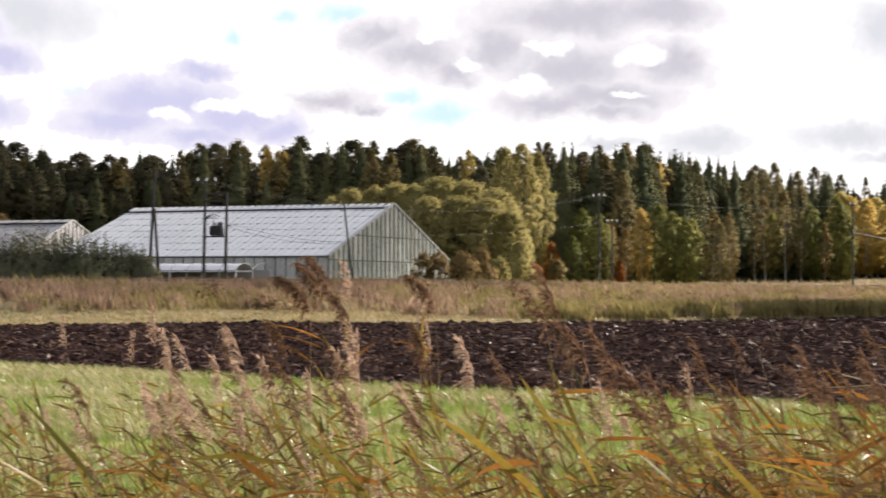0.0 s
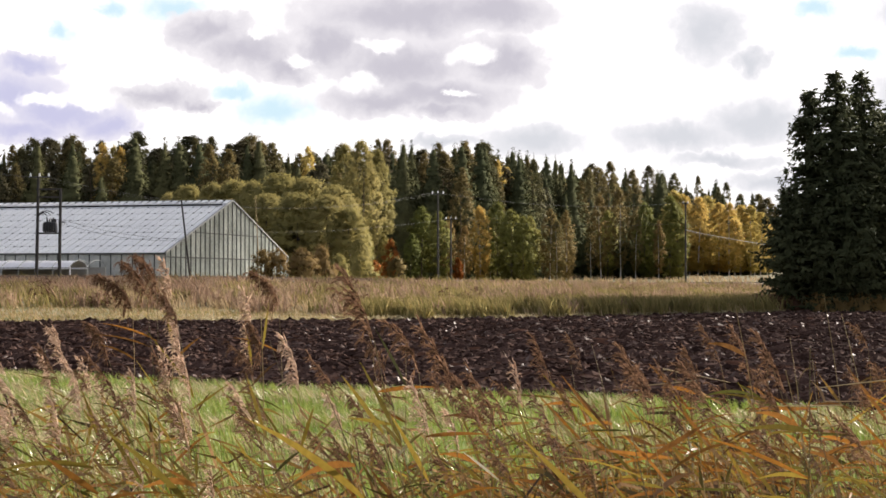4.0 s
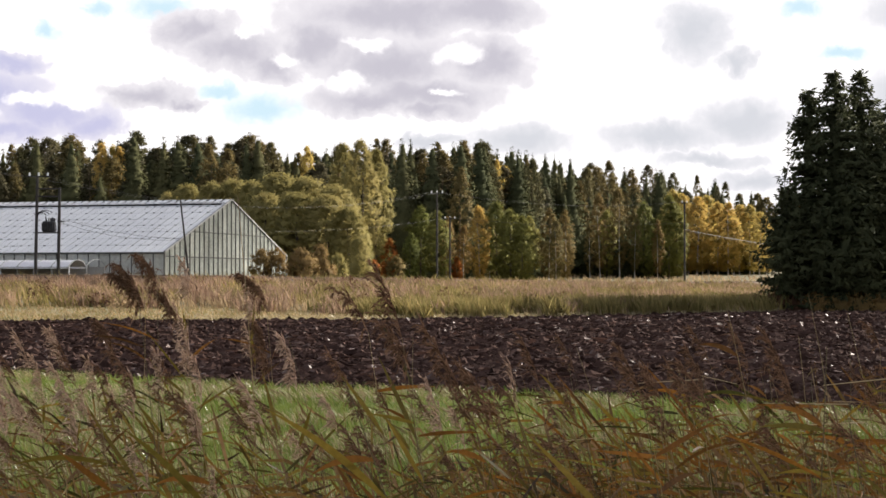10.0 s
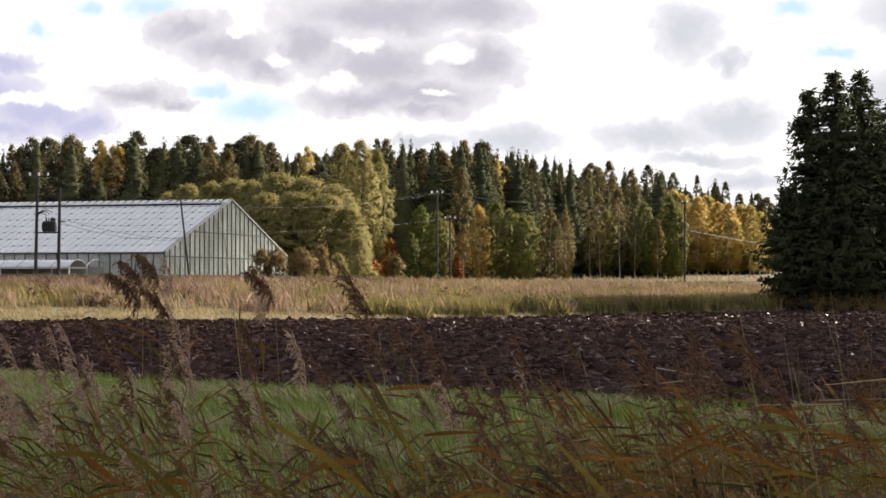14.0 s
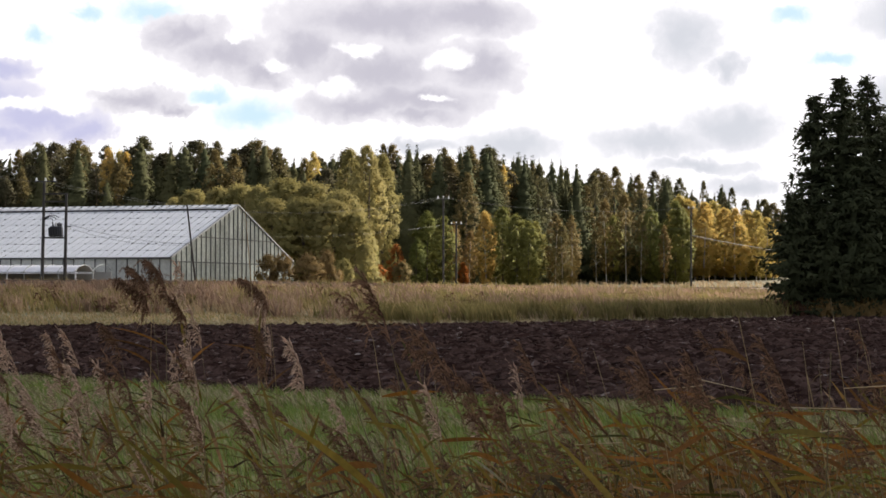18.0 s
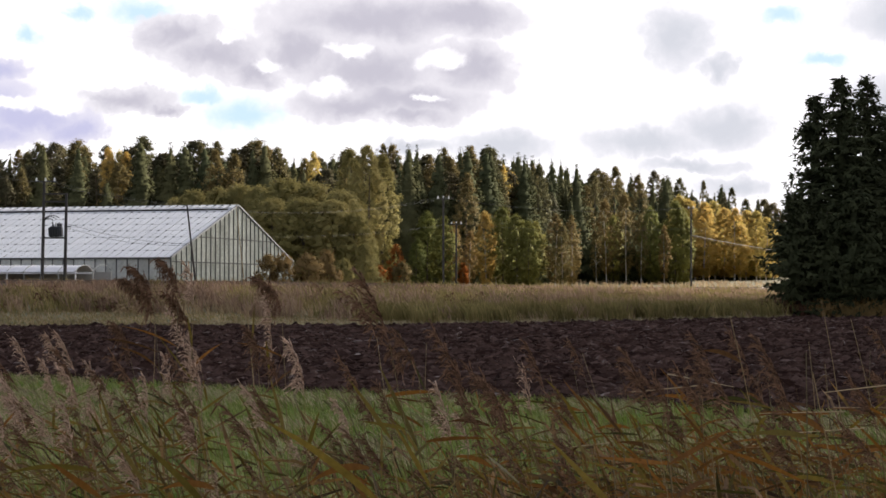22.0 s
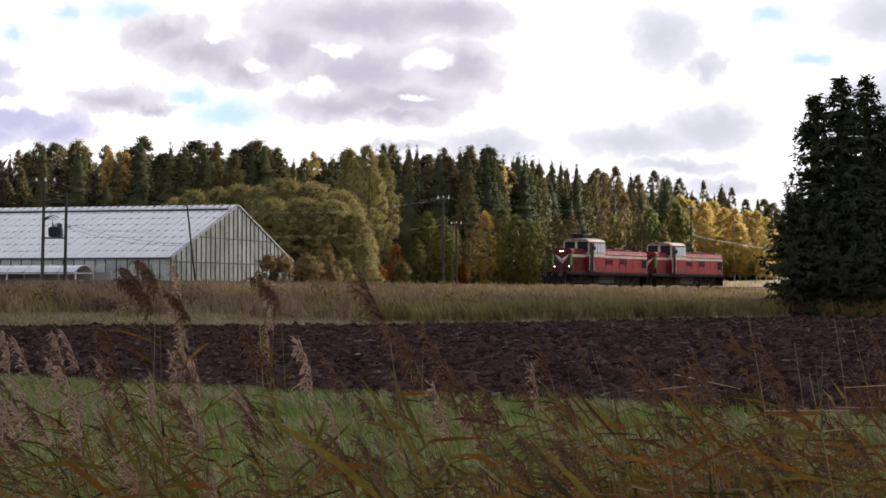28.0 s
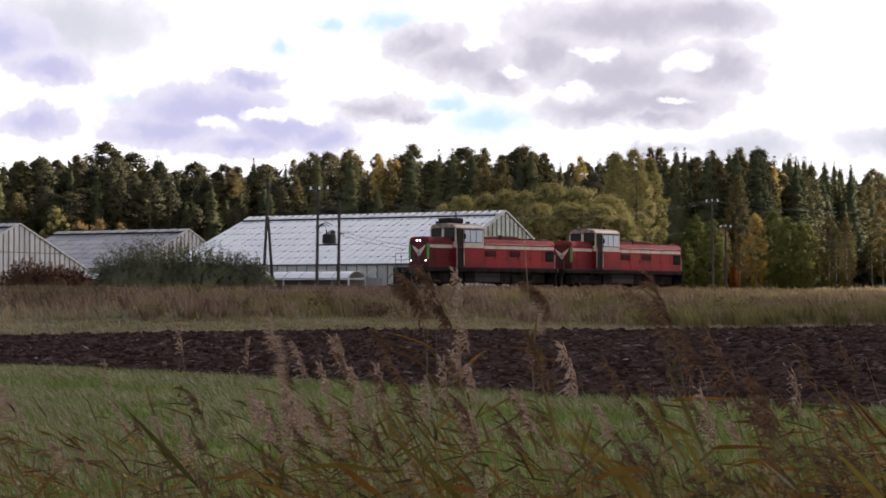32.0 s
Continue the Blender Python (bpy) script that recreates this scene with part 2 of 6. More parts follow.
def quads_mesh(name, v, k, mat, hub=None):
    """v: (n*k, 3) array of n separate k-cornered faces. hub: a point (or None) from which the leaf normals spread, so that a crown shades as one soft mass."""
    n = len(v) // k
    v = np.array(v, dtype=np.float32)
    if hub is not None:
        q = v.reshape(n, k, 3)
        out = q.mean(1) - np.asarray(hub, dtype=np.float32)
        out[:, 2] *= hub_flat(hub)
        face = np.cross(q[:, 1] - q[:, 0], q[:, 2] - q[:, 0])
        turn = (face * out).sum(1) < 0
        q[turn] = q[turn][:, ::-1]
        face[turn] *= -1
        out /= np.linalg.norm(out, axis=1)[:, None] + 1e-6
        face /= np.linalg.norm(face, axis=1)[:, None] + 1e-9
        nor = np.repeat(out * 0.75 + face * 0.45, k, 0)
        nor /= np.linalg.norm(nor, axis=1)[:, None] + 1e-9
        v = q.reshape(-1, 3)
    me = bpy.data.meshes.new(name)
    me.vertices.add(n * k)
    me.vertices.foreach_set("co", np.ascontiguousarray(v, dtype=np.float32).ravel())
    me.loops.add(n * k)
    me.loops.foreach_set("vertex_index", np.arange(n * k, dtype=np.int32))
    me.polygons.add(n)
    me.polygons.foreach_set("loop_start", np.arange(0, n * k, k, dtype=np.int32))
    me.materials.append(mat)
    me.update(calc_edges=True)
    if hub is not None:
        me.shade_smooth()
        me.normals_split_custom_set_from_vertices(nor.astype(np.float32))
    return me


def hub_flat(hub):
    """Tall crowns spread their normals sideways more than up."""
    return 0.6 if hub[2] > 3 else 1.0


def thing(name, label, category, m=None, group="", kind=""):
    ob = new(name)
    ob.empty_display_size = 0.2
    if m is not None:
        ob.matrix_world = m
    return tagged(ob, label, category, group, kind)


def put(name, me, parent=None, m=None, label=""):
    ob = new(name, me)
    ob.parent = parent
    if m is not None:
        ob.matrix_basis = m
    if label:
        ob["label"] = label
    return ob


def part(name, bm, mat, parent, label="", smooth=False):
    me = bpy.data.meshes.new(name)
    bm.to_mesh(me)
    bm.free()
    me.materials.append(mat)
    if smooth:
        me.shade_smooth()
    return put(name, me, parent, None, label)


def add_box(bm, x0, x1, y0, y1, z0, z1, bevel=0.0):
    b = bmesh.new()
    bmesh.ops.create_cube(b, size=1)
    for v in b.verts:
        v.co = Vector(((x0 + x1) / 2 + v.co.x * (x1 - x0), (y0 + y1) / 2 + v.co.y * (y1 - y0), (z0 + z1) / 2 + v.co.z * (z1 - z0)))
    if bevel:
        bmesh.ops.bevel(b, geom=b.edges[:], offset=bevel, segments=2, affect="EDGES", profile=0.5)
    me = bpy.data.meshes.new("tmp")
    b.to_mesh(me)
    b.free()
    bm.from_mesh(me)
    bpy.data.meshes.remove(me)
    return bm


def box(x0, x1, y0, y1, z0, z1, bevel=0.0):
    return add_box(bmesh.new(), x0, x1, y0, y1, z0, z1, bevel)


def add_rod(bm, a, b, r0, r1=None, sides=8):
    a, b = Vector(a), Vector(b)
    r1 = r0 if r1 is None else r1
    turn = (b - a).to_track_quat("Z", "Y").to_matrix()
    ring = lambda c, r: [bm.verts.new(c + turn @ Vector((r * math.cos(2 * math.pi * i / sides), r * math.sin(2 * math.pi * i / sides), 0))) for i in range(sides)]
    lo, hi = ring(a, r0), ring(b, r1)
    for i in range(sides):
        j = (i + 1) % sides
        bm.faces.new((lo[i], lo[j], hi[j], hi[i]))
    bm.faces.new(lo[::-1])
    bm.faces.new(hi)
    return bm


def rod(a, b, r0, r1=None, sides=8):
    return add_rod(bmesh.new(), a, b, r0, r1, sides)


def prism(profile, x0, x1):
    """A solid whose cross-section (y, z) runs along x."""
    bm = bmesh.new()
    lo = [bm.verts.new((x0, y, z)) for y, z in profile]
    hi = [bm.verts.new((x1, y, z)) for y, z in profile]
    n = len(profile)
    for i in range(n):
        j = (i + 1) % n
        bm.faces.new((lo[i], lo[j], hi[j], hi[i]))
    bm.faces.new(lo[::-1])
    bm.faces.new(hi)
    bmesh.ops.recalc_face_normals(bm, faces=bm.faces[:])
    return bm


# ---- lie of the land ----
TRACK_P, TRACK_D = Vector((-17.84, 116.01)), Vector((0.6534, 0.7570))
TRACK_N = Vector((-TRACK_D.y, TRACK_D.x))


def rail_z(s):
    return 2.31 - 0.0095 * min(55.0, max(0.0, s))


def smooth(a, b, t):
    t = min(1.0, max(0.0, (t - a) / (b - a)))
    return t * t * (3 - 2 * t)


def near_edge(x):
    return 27.8 - 0.64 * x + 0.3 * math.sin(x * 0.35)


def far_edge(x):
    return 82.0 + 0.56 * x - 3.2 * math.sin((x + 9) * 0.15)


def ground_z(x, y):
    dx, dy = x - TRACK_P.x, y - TRACK_P.y
    q, s = dx * TRACK_N.x + dy * TRACK_N.y, dx * TRACK_D.x + dy * TRACK_D.y
    level = rail_z(s) - 1.0
    e = y - far_edge(x)
    if q < 0:
        z = level * smooth(0.0, 0.95, e / (e - q)) if e > 0 else 0.0
    else:
        z = level + 1.5 * smooth(8, 85, q)
    if e > 0:
        z += 0.5 * (1 - smooth(2.4, 4.8, abs(q)))
        z += 4.0 * smooth(0, 400, math.hypot(x, y) - 230) * smooth(5, 25, abs(q))
    return z + 0.04 * noise.noise((x * 0.2, y * 0.2, 0))


def sheet(name, xs, rows, lift, mat, rough=0.0, freq=1.0):
    """A sheet on the land: for each x of xs, heights at y from rows(x)."""
    verts, faces, k = [], [], None
    for x in xs:
        ys = rows(x)
        k = len(ys)
        for y in ys:
            z = ground_z(x, y) + lift
            if rough:
                z += rough * (noise.noise((x * freq, y * freq, 3.1)) + 0.6 * noise.noise((x * freq * 2.7, y * freq * 2.7, 7.7)))
            verts.append((x, y, z))
    for i in range(len(xs) - 1):
        for j in range(k - 1):
            a = i * k + j
            faces.append((a, a + k, a + k + 1, a + 1))
    return tagged(new(name, mesh_of(name, verts, faces, mat, True)), kind="structure")


def steps(a, b, n, power=1.0):
    return [a + (b - a) * (i / n) ** power for i in range(n + 1)]


half = steps(0, 3000, 70, 2.6)
tagged(sheet("ground", [-h for h in half[:0:-1]] + half, lambda x: [-600, -200, -60, -20] + steps(0, 300, 150) + [340, 400, 500, 650, 900, 1300, 2000, 3000], 0, M_GROUND),
       "uneven autumn turf that runs to the horizon", "ground")
tagged(sheet("grass_field", steps(-34, 28, 120), lambda x: steps(4, near_edge(x), 60), 0.03, M_FIELD, 0.05, 0.8),
       "lush green grass strip in front of the ploughed land", "grass field")
tagged(sheet("ploughed_field", steps(-44, 34, 300), lambda x: steps(near_edge(x) - 0.3, far_edge(x) + 0.3, 170, 1.25), 0.04, M_SOIL, 0.13, 1.3),
       "dark freshly ploughed soil, wet and cloddy", "ploughed field")
tagged(sheet("mown_strip", steps(-70, 8, 70), lambda x: steps(far_edge(x) + 0.2, far_edge(x) + 13 - 12.5 * smooth(-18, 10, x), 8), 0.05, M_STUBBLE, 0.02, 1.0),
       "pale mown grass strip beside the ploughed land", "mown grass")

rng = np.random.default_rng(5)


def blades(name, pts, h0, h1, width, lean, mat, label, category, fan=3, bend=0.25):
    """Blades of grass standing at pts (n, 3): fan of them at each point, each a bent strip of two faces."""
    n = len(pts) * fan
    base = np.repeat(np.asarray(pts, float), fan, 0) + np.c_[rng.normal(0, width * 2, (n, 2)), np.zeros(n)]
    h = rng.uniform(h0, h1, n)
    ang = rng.uniform(0, 2 * np.pi, n)
    side = np.c_[np.cos(ang), np.sin(ang), np.zeros(n)] * (width * rng.uniform(0.6, 1.3, n))[:, None]
    tip = base + np.c_[lean * h + rng.normal(0, bend, n) * h, rng.normal(0, bend, n) * h, h]
    mid = base * 0.45 + tip * 0.55 + np.c_[-0.35 * (tip - base)[:, :2] * 0.4, 0.04 * h]
    v = np.stack([base - side, base + side, mid + side * 0.7, tip, mid - side * 0.7], 1).reshape(-1, 3)
    return tagged(new(name, quads_mesh(name, v, 5, mat)), label, category, kind="stuff")


def scatter(n, x0, x1, y0, y1, keep, lift=0.0):
    out = []
    while len(out) < n:
        x, y = random.uniform(x0, x1), random.uniform(y0, y1)
        if keep(x, y):
            out.append((x, y, ground_z(x, y) + lift))
    return out


def track_q(x, y):
    return (x - TRACK_P.x) * TRACK_N.x + (y - TRACK_P.y) * TRACK_N.y


def in_view(x, y, a=-0.47, b=0.30):
    return a < x / y < b


# meadow between the ploughed land and the wood
def dry(x, y):
    e = y - far_edge(x)
    return in_view(x, y) and e > 11.5 - 11.3 * smooth(-18, 10, x) + 2.5 * patch(x, y, 0.6) and abs(track_q(x, y)) > 2.0


patch = lambda x, y, s=0.08: noise.noise((x * s, y * s, 1.7))
blades("dry_meadow_grass", scatter(18000, -75, 60, 62, 160, lambda x, y: dry(x, y) and patch(x, y) > -0.35), 0.3, 0.7, 0.03, -0.25, M_TALL,
       "tall dry straw-coloured meadow grass", "meadow grass", 4)
blades("olive_weeds", scatter(11000, -40, 60, 70, 170, lambda x, y: dry(x, y) and patch(x, y) < -0.12 + smooth(-20, 20, x) * 0.5), 0.3, 0.95, 0.035, -0.2, M_WEED,
       "olive green weeds growing through the dry meadow", "weeds", 4)
blades("russet_weeds", scatter(9500, -60, 60, 70, 170, lambda x, y: dry(x, y) and -9 < track_q(x, y) < -2.0 and patch(x, y, 0.15) > -0.45), 0.3, 0.65, 0.03, -0.2, M_RUSSET,
       "russet weed stalks along the railway bank", "weeds", 4)
blades("bank_weed_clumps", scatter(4200, -70, 50, 70, 150, lambda x, y: dry(x, y) and track_q(x, y) < -5 and patch(x, y, 0.35) > 0.18), 0.5, 1.15, 0.03, -0.12, M_RUSSET,
       "clumps of tall brown withered weeds", "weeds", 5, 0.3)
blades("green_weed_clumps", scatter(3000, -30, 50, 75, 150, lambda x, y: dry(x, y) and track_q(x, y) < -4 and patch(x + 40, y, 0.3) > 0.2), 0.4, 0.9, 0.03, -0.12, M_WEED,
       "clumps of dark olive weeds in the dry meadow", "weeds", 5, 0.3)
blades("far_meadow_grass", scatter(6000, -110, 90, 110, 300, lambda x, y: in_view(x, y) and track_q(x, y) > 4), 0.3, 0.8, 0.06, -0.2, M_TALL,
       "dry grass on the far side of the railway", "meadow grass", 3)
blades("ditch_weeds", scatter(3500, -4, 45, 74, 128, lambda x, y: in_view(x, y) and 0.1 < y - far_edge(x) < 6 and patch(x, y, 0.4) > -0.05), 0.4, 1.25, 0.035, -0.15, M_WEED,
       "dark green weeds in the ditch behind the ploughed land", "weeds", 5)
blades("strip_grass", scatter(7000, -50, 10, 55, 100, lambda x, y: in_view(x, y) and 0 < y - far_edge(x) < 13 - 12.5 * smooth(-18, 10, x)), 0.07, 0.22, 0.012, -0.2, M_WEED,
       "short mown grass beside the ploughed land", "grass", 4)
blades("strip_straw", scatter(4000, -50, 10, 55, 100, lambda x, y: in_view(x, y) and 0 < y - far_edge(x) < 13 - 12.5 * smooth(-18, 10, x)), 0.1, 0.3, 0.012, -0.3, M_TALL,
       "dry straw standing in the mown strip", "straw", 3)
blades("edge_straw", scatter(1500, -12, 45, 70, 128, lambda x, y: in_view(x, y) and -0.3 < y - far_edge(x) < 0.9), 0.1, 0.35, 0.015, -0.3, M_STRAW,
       "pale straw along the far edge of the ploughed land", "straw", 4, 0.4)
# near grass strip
blades("field_grass", scatter(21000, -20, 11, 13, 42, lambda x, y: in_view(x, y) and y < near_edge(x) + 0.1), 0.07, 0.2, 0.006, -0.3, M_BLADE,
       "fresh green grass bent by the wind", "grass", 4)
blades("field_straw", scatter(13000, -20, 11, 13, 40, lambda x, y: in_view(x, y) and y < near_edge(x) - 0.5 and patch(x, y, 0.5) > 0.05 - 0.35 * smooth(-2, -9, x)), 0.08, 0.24, 0.005, -0.6, M_STRAW,
       "pale dead straw lying in the grass", "straw", 3, 0.5)


def clods(n):
    """Broken lumps of soil, eight uneven faces each, most of them small and drawn out along the furrow."""
    tip = np.array([(1, 0, 0), (-1, 0, 0), (0, 1, 0), (0, -1, 0), (0, 0, 1), (0, 0, -1)], float)
    tri = np.array([(0, 2, 4), (2, 1, 4), (1, 3, 4), (3, 0, 4), (2, 0, 5), (1, 2, 5), (3, 1, 5), (0, 3, 5)])
    verts, faces = [], []
    k = 0
    while k < n:
        u = random.random()
        y = 22 + 92 * u ** 1.5
        x = random.uniform(-0.47, 0.3) * y
        if not near_edge(x) < y < far_edge(x):
            continue
        r = (0.026 + 0.07 * random.random() ** 3) * (0.75 + y / 130)
        sz = np.array([r * random.uniform(1.1, 3.2), r * random.uniform(0.6, 1.1), r * random.uniform(0.55, 1.1)])
        a = random.gauss(0, 0.5) - 0.2
        c, d = math.cos(a), math.sin(a)
        p = tip * sz * rng.uniform(0.6, 1.3, (6, 1)) + rng.normal(0, 0.25, (6, 3)) * r
        p = np.c_[p[:, 0] * c - p[:, 1] * d, p[:, 0] * d + p[:, 1] * c, p[:, 2]] + (x, y, ground_z(x, y) + 0.05 + r * 0.4)
        verts.append(p)
        faces.append(tri + 6 * k)
        k += 1
    v, f = np.concatenate(verts), np.concatenate(faces)
    me = mesh_of("soil_clods", v.tolist(), f.tolist(), M_CLOD)
    tagged(new("soil_clods", me), "turned clods of wet dark soil", "soil clods", kind="stuff")


clods(54000)


# ---- cloudy sky as a far backdrop ----
# each cloud mass: bearing, sight line, half width, half height, on the scale of the resting view
THICK = [(720, 22, 195, 42), (860, 20, 110, 34), (360, 55, 62, 34), (425, 92, 80, 38), (490, 116, 50, 28), (575, 75, 60, 48), (705, 112, 120, 44), (885, 105, 78, 40),
         (668, 178, 102, 26), (770, 165, 130, 32), (770, 196, 70, 18), (272, 172, 74, 22), (338, 184, 34, 10)]
LEFT = [(35, 126, 56, 16), (2, 180, 42, 20), (95, 208, 105, 32), (20, 240, 90, 22), (180, 225, 60, 22), (-50, 178, 150, 40), (-120, 215, 110, 30), (-345, 112, 75, 26), (-365, 205, 75, 28), (-450, 60, 90, 40)]
FAINT = [(1245, 60, 58, 50), (1320, 115, 30, 24), (1330, 215, 78, 38), (1190, 246, 106, 24), (1275, 287, 84, 12), (932, 246, 90, 24), (775, 250, 62, 10), (1345, 322, 66, 18),
         (-300, 30, 150, 55), (1700, 180, 160, 50), (1650, 40, 100, 40)]
GAPS = [(665, 76, 36, 12), (518, 104, 36, 12), (632, 140, 34, 16), (826, 96, 40, 15), (800, 162, 34, 8), (455, 60, 26, 10), (70, 182, 55, 12), (-30, 205, 40, 12), (150, 180, 60, 14)]
BLUE = [(478, 192, 82, 32), (300, 12, 62, 24), (188, 18, 26, 20), (1430, 30, 42, 20), (1510, 105, 60, 16), (405, 164, 48, 16), (-190, 160, 60, 12), (90, 62, 30, 20)]


def sky_material():
    m = bpy.data.materials.new("cloudy_sky")
    m.use_nodes = True
    n, l = m.node_tree.nodes, m.node_tree.links
    n.remove(n["Principled BSDF"])
    uv = n.new("ShaderNodeUVMap").outputs[0]

    def wobble(scale, detail, amount, vec):
        t = n.new("ShaderNodeTexNoise")
        t.inputs["Scale"].default_value, t.inputs["Detail"].default_value, t.inputs["Roughness"].default_value = scale, detail, 0.62
        l.new(vec, t.inputs["Vector"])
        s = n.new("ShaderNodeVectorMath")
        s.operation = "MULTIPLY_ADD"
        s.inputs[1].default_value = (amount, amount * 0.6, 0)
        s.inputs[2].default_value = (-amount / 2, -amount * 0.3, 0)
        l.new(t.outputs["Color"], s.inputs[0])
        a = n.new("ShaderNodeVectorMath")
        a.operation = "ADD"
        l.new(vec, a.inputs[0])
        l.new(s.outputs[0], a.inputs[1])
        return a.outputs[0]

    warped = wobble(0.8, 3.0, 0.7, uv)
    warped = wobble(2.4, 9.0, 0.75, warped)

    def field(spots):
        best = None
        for x, y, rx, ry in spots:
            s = n.new("ShaderNodeVectorMath")
            s.operation = "SUBTRACT"
            s.inputs[1].default_value = ((x - 784) / 100, (495 - y) / 100, 0)
            l.new(warped, s.inputs[0])
            d = n.new("ShaderNodeVectorMath")
            d.operation = "MULTIPLY"
            d.inputs[1].default_value = (100 / rx, 100 / ry, 0)
            l.new(s.outputs[0], d.inputs[0])
            q = n.new("ShaderNodeVectorMath")
            q.operation = "LENGTH"
            l.new(d.outputs[0], q.inputs[0])
            if best is None:
                best = q.outputs["Value"]
            else:
                k = n.new("ShaderNodeMath")
                k.operation = "SMOOTH_MIN"
                k.inputs[2].default_value = 0.25
                l.new(best, k.inputs[0])
                l.new(q.outputs["Value"], k.inputs[1])
                best = k.outputs[0]
        return best

    def band(value, lo, hi):
        r = n.new("ShaderNodeMapRange")
        r.interpolation_type = "SMOOTHSTEP"
        r.inputs[1].default_value, r.inputs[2].default_value = lo, hi
        r.inputs[3].default_value, r.inputs[4].default_value = 1.0, 0.0
        l.new(value, r.inputs[0])
        return r.outputs[0]

    def mix(fac, a, b):
        x = n.new("ShaderNodeMix")
        x.data_type = "RGBA"
        for sock, val in ((x.inputs[6], a), (x.inputs[7], b)):
            if isinstance(val, tuple):
                sock.default_value = (*val, 1)
            else:
                l.new(val, sock)
        l.new(fac, x.inputs[0])
        return x.outputs[2]

    def times(a, b):
        k = n.new("ShaderNodeMath")
        k.operation = "MULTIPLY"
        l.new(a, k.inputs[0])
        l.new(b, k.inputs[1])
        return k.outputs[0]

    puff = n.new("ShaderNodeTexNoise")
    puff.inputs["Scale"].default_value, puff.inputs["Detail"].default_value, puff.inputs["Roughness"].default_value = 1.3, 9.0, 0.6
    l.new(uv, puff.inputs["Vector"])

    def fluffed(value, amount):
        k = n.new("ShaderNodeMath")
        k.operation = "MULTIPLY_ADD"
        k.inputs[1].default_value = amount
        l.new(puff.outputs[0], k.inputs[0])
        l.new(value, k.inputs[2])
        return k.outputs[0]

    hole = n.new("ShaderNodeMath")
    hole.operation = "SUBTRACT"
    hole.inputs[0].default_value = 1.0
    l.new(band(field(GAPS), 0.35, 1.25), hole.inputs[1])
    colour = mix(band(field(BLUE), 0.2, 1.5), (1.25, 1.25, 1.27), (0.66, 0.88, 1.0))
    for spots, rim, core, sharp in ((FAINT, (0.90, 0.91, 0.96), (0.70, 0.73, 0.79), 0.4), (LEFT, (0.85, 0.84, 0.95), (0.60, 0.61, 0.83), 0.22), (THICK, (0.90, 0.89, 0.94), (0.60, 0.59, 0.67), 0.2)):
        depth = fluffed(field(spots), 0.9)
        tone = mix(band(depth, 0.6, 1.75), rim, core)
        colour = mix(times(band(depth, 1.72 - sharp, 1.72 + sharp), hole.outputs[0]), colour, tone)
    e = n.new("ShaderNodeEmission")
    l.new(colour, e.inputs["Color"])
    e.inputs["Strength"].default_value = 0.5
    l.new(e.outputs[0], n["Material Output"].inputs["Surface"])
    return m


def sky_sheet():
    R, verts, faces, uvs = 2600.0, [], [], []
    na, ne = 60, 24
    for i in range(na + 1):
        az = radians(-42 + 78 * i / na)
        for j in range(ne + 1):
            el = radians(-1.5 + 19.5 * j / ne)
            verts.append((R * math.sin(az) * math.cos(el), R * math.cos(az) * math.cos(el), R * math.sin(el)))
            uvs.append((F / 100 * math.tan(az), F / 100 * math.tan(el)))
    for i in range(na):
        for j in range(ne):
            a = i * (ne + 1) + j
            faces.append((a, a + ne + 1, a + ne + 2, a + 1))
    me = mesh_of("sky_backdrop", verts, faces, sky_material(), True)
    lay = me.uv_layers.new(name="UVMap")
    for lp in me.loops:
        lay.data[lp.index].uv = uvs[lp.vertex_index]
    ob = new("sky_backdrop", me)
    ob.location = EYE
    return tagged(ob, "bright white autumn sky with drifting lavender-grey clouds", "sky", kind="structure")


sky_backdrop = sky_sheet()


# ---- out-of-view clouds, added to drift across the sun and shade the land ----
SHADE = to_sun * (520 / to_sun.z)


def cloud_bank(wide, deep, edge, veil_range):
    """An added cloud, never in view, of half-widths wide and deep; edge: where along y it thins out, veil_range: how
    clear it is there.
    """
    bm = bmesh.new()
    bmesh.ops.create_icosphere(bm, subdivisions=5, radius=1)
    for v in bm.verts:
        k = 1 + 0.06 * noise.noise(v.co * 5) + 0.03 * noise.noise(v.co * 14)
        v.co = Vector((v.co.x * wide * k, v.co.y * deep * k, v.co.z * 26 * (1 + 0.7 * noise.noise(v.co * 6))))
    me = bpy.data.meshes.new("cloud")
    bm.to_mesh(me)
    bm.free()
    vapour = material("cloud_vapour", (0.8, 0.8, 0.82), 1.0, vary=0.1, scale=0.02, fine=0.1, bump=0, spec=0.0, translucent=0.3)
    n, l = vapour.node_tree.nodes, vapour.node_tree.links
    split = n.new("ShaderNodeSeparateXYZ")
    l.new(n["Texture Coordinate"].outputs["Object"], split.inputs[0])
    thin = n.new("ShaderNodeMapRange")      # the cloud thins out towards its leading edge
    thin.inputs[1].default_value, thin.inputs[2].default_value = edge
    thin.inputs[3].default_value, thin.inputs[4].default_value = veil_range
    l.new(split.outputs[1], thin.inputs[0])
    clear, veil = n.new("ShaderNodeBsdfTransparent"), n.new("ShaderNodeMixShader")
    out = n["Material Output"].inputs["Surface"]
    l.new(thin.outputs[0], veil.inputs[0])
    l.new(out.links[0].from_socket, veil.inputs[1])
    l.new(clear.outputs[0], veil.inputs[2])
    l.new(veil.outputs[0], out)
    me.materials.append(vapour)
    me.shade_smooth()
    return tagged(new("cloud", me), "broad grey-white cloud, out of view, added to shade the land", "cloud")


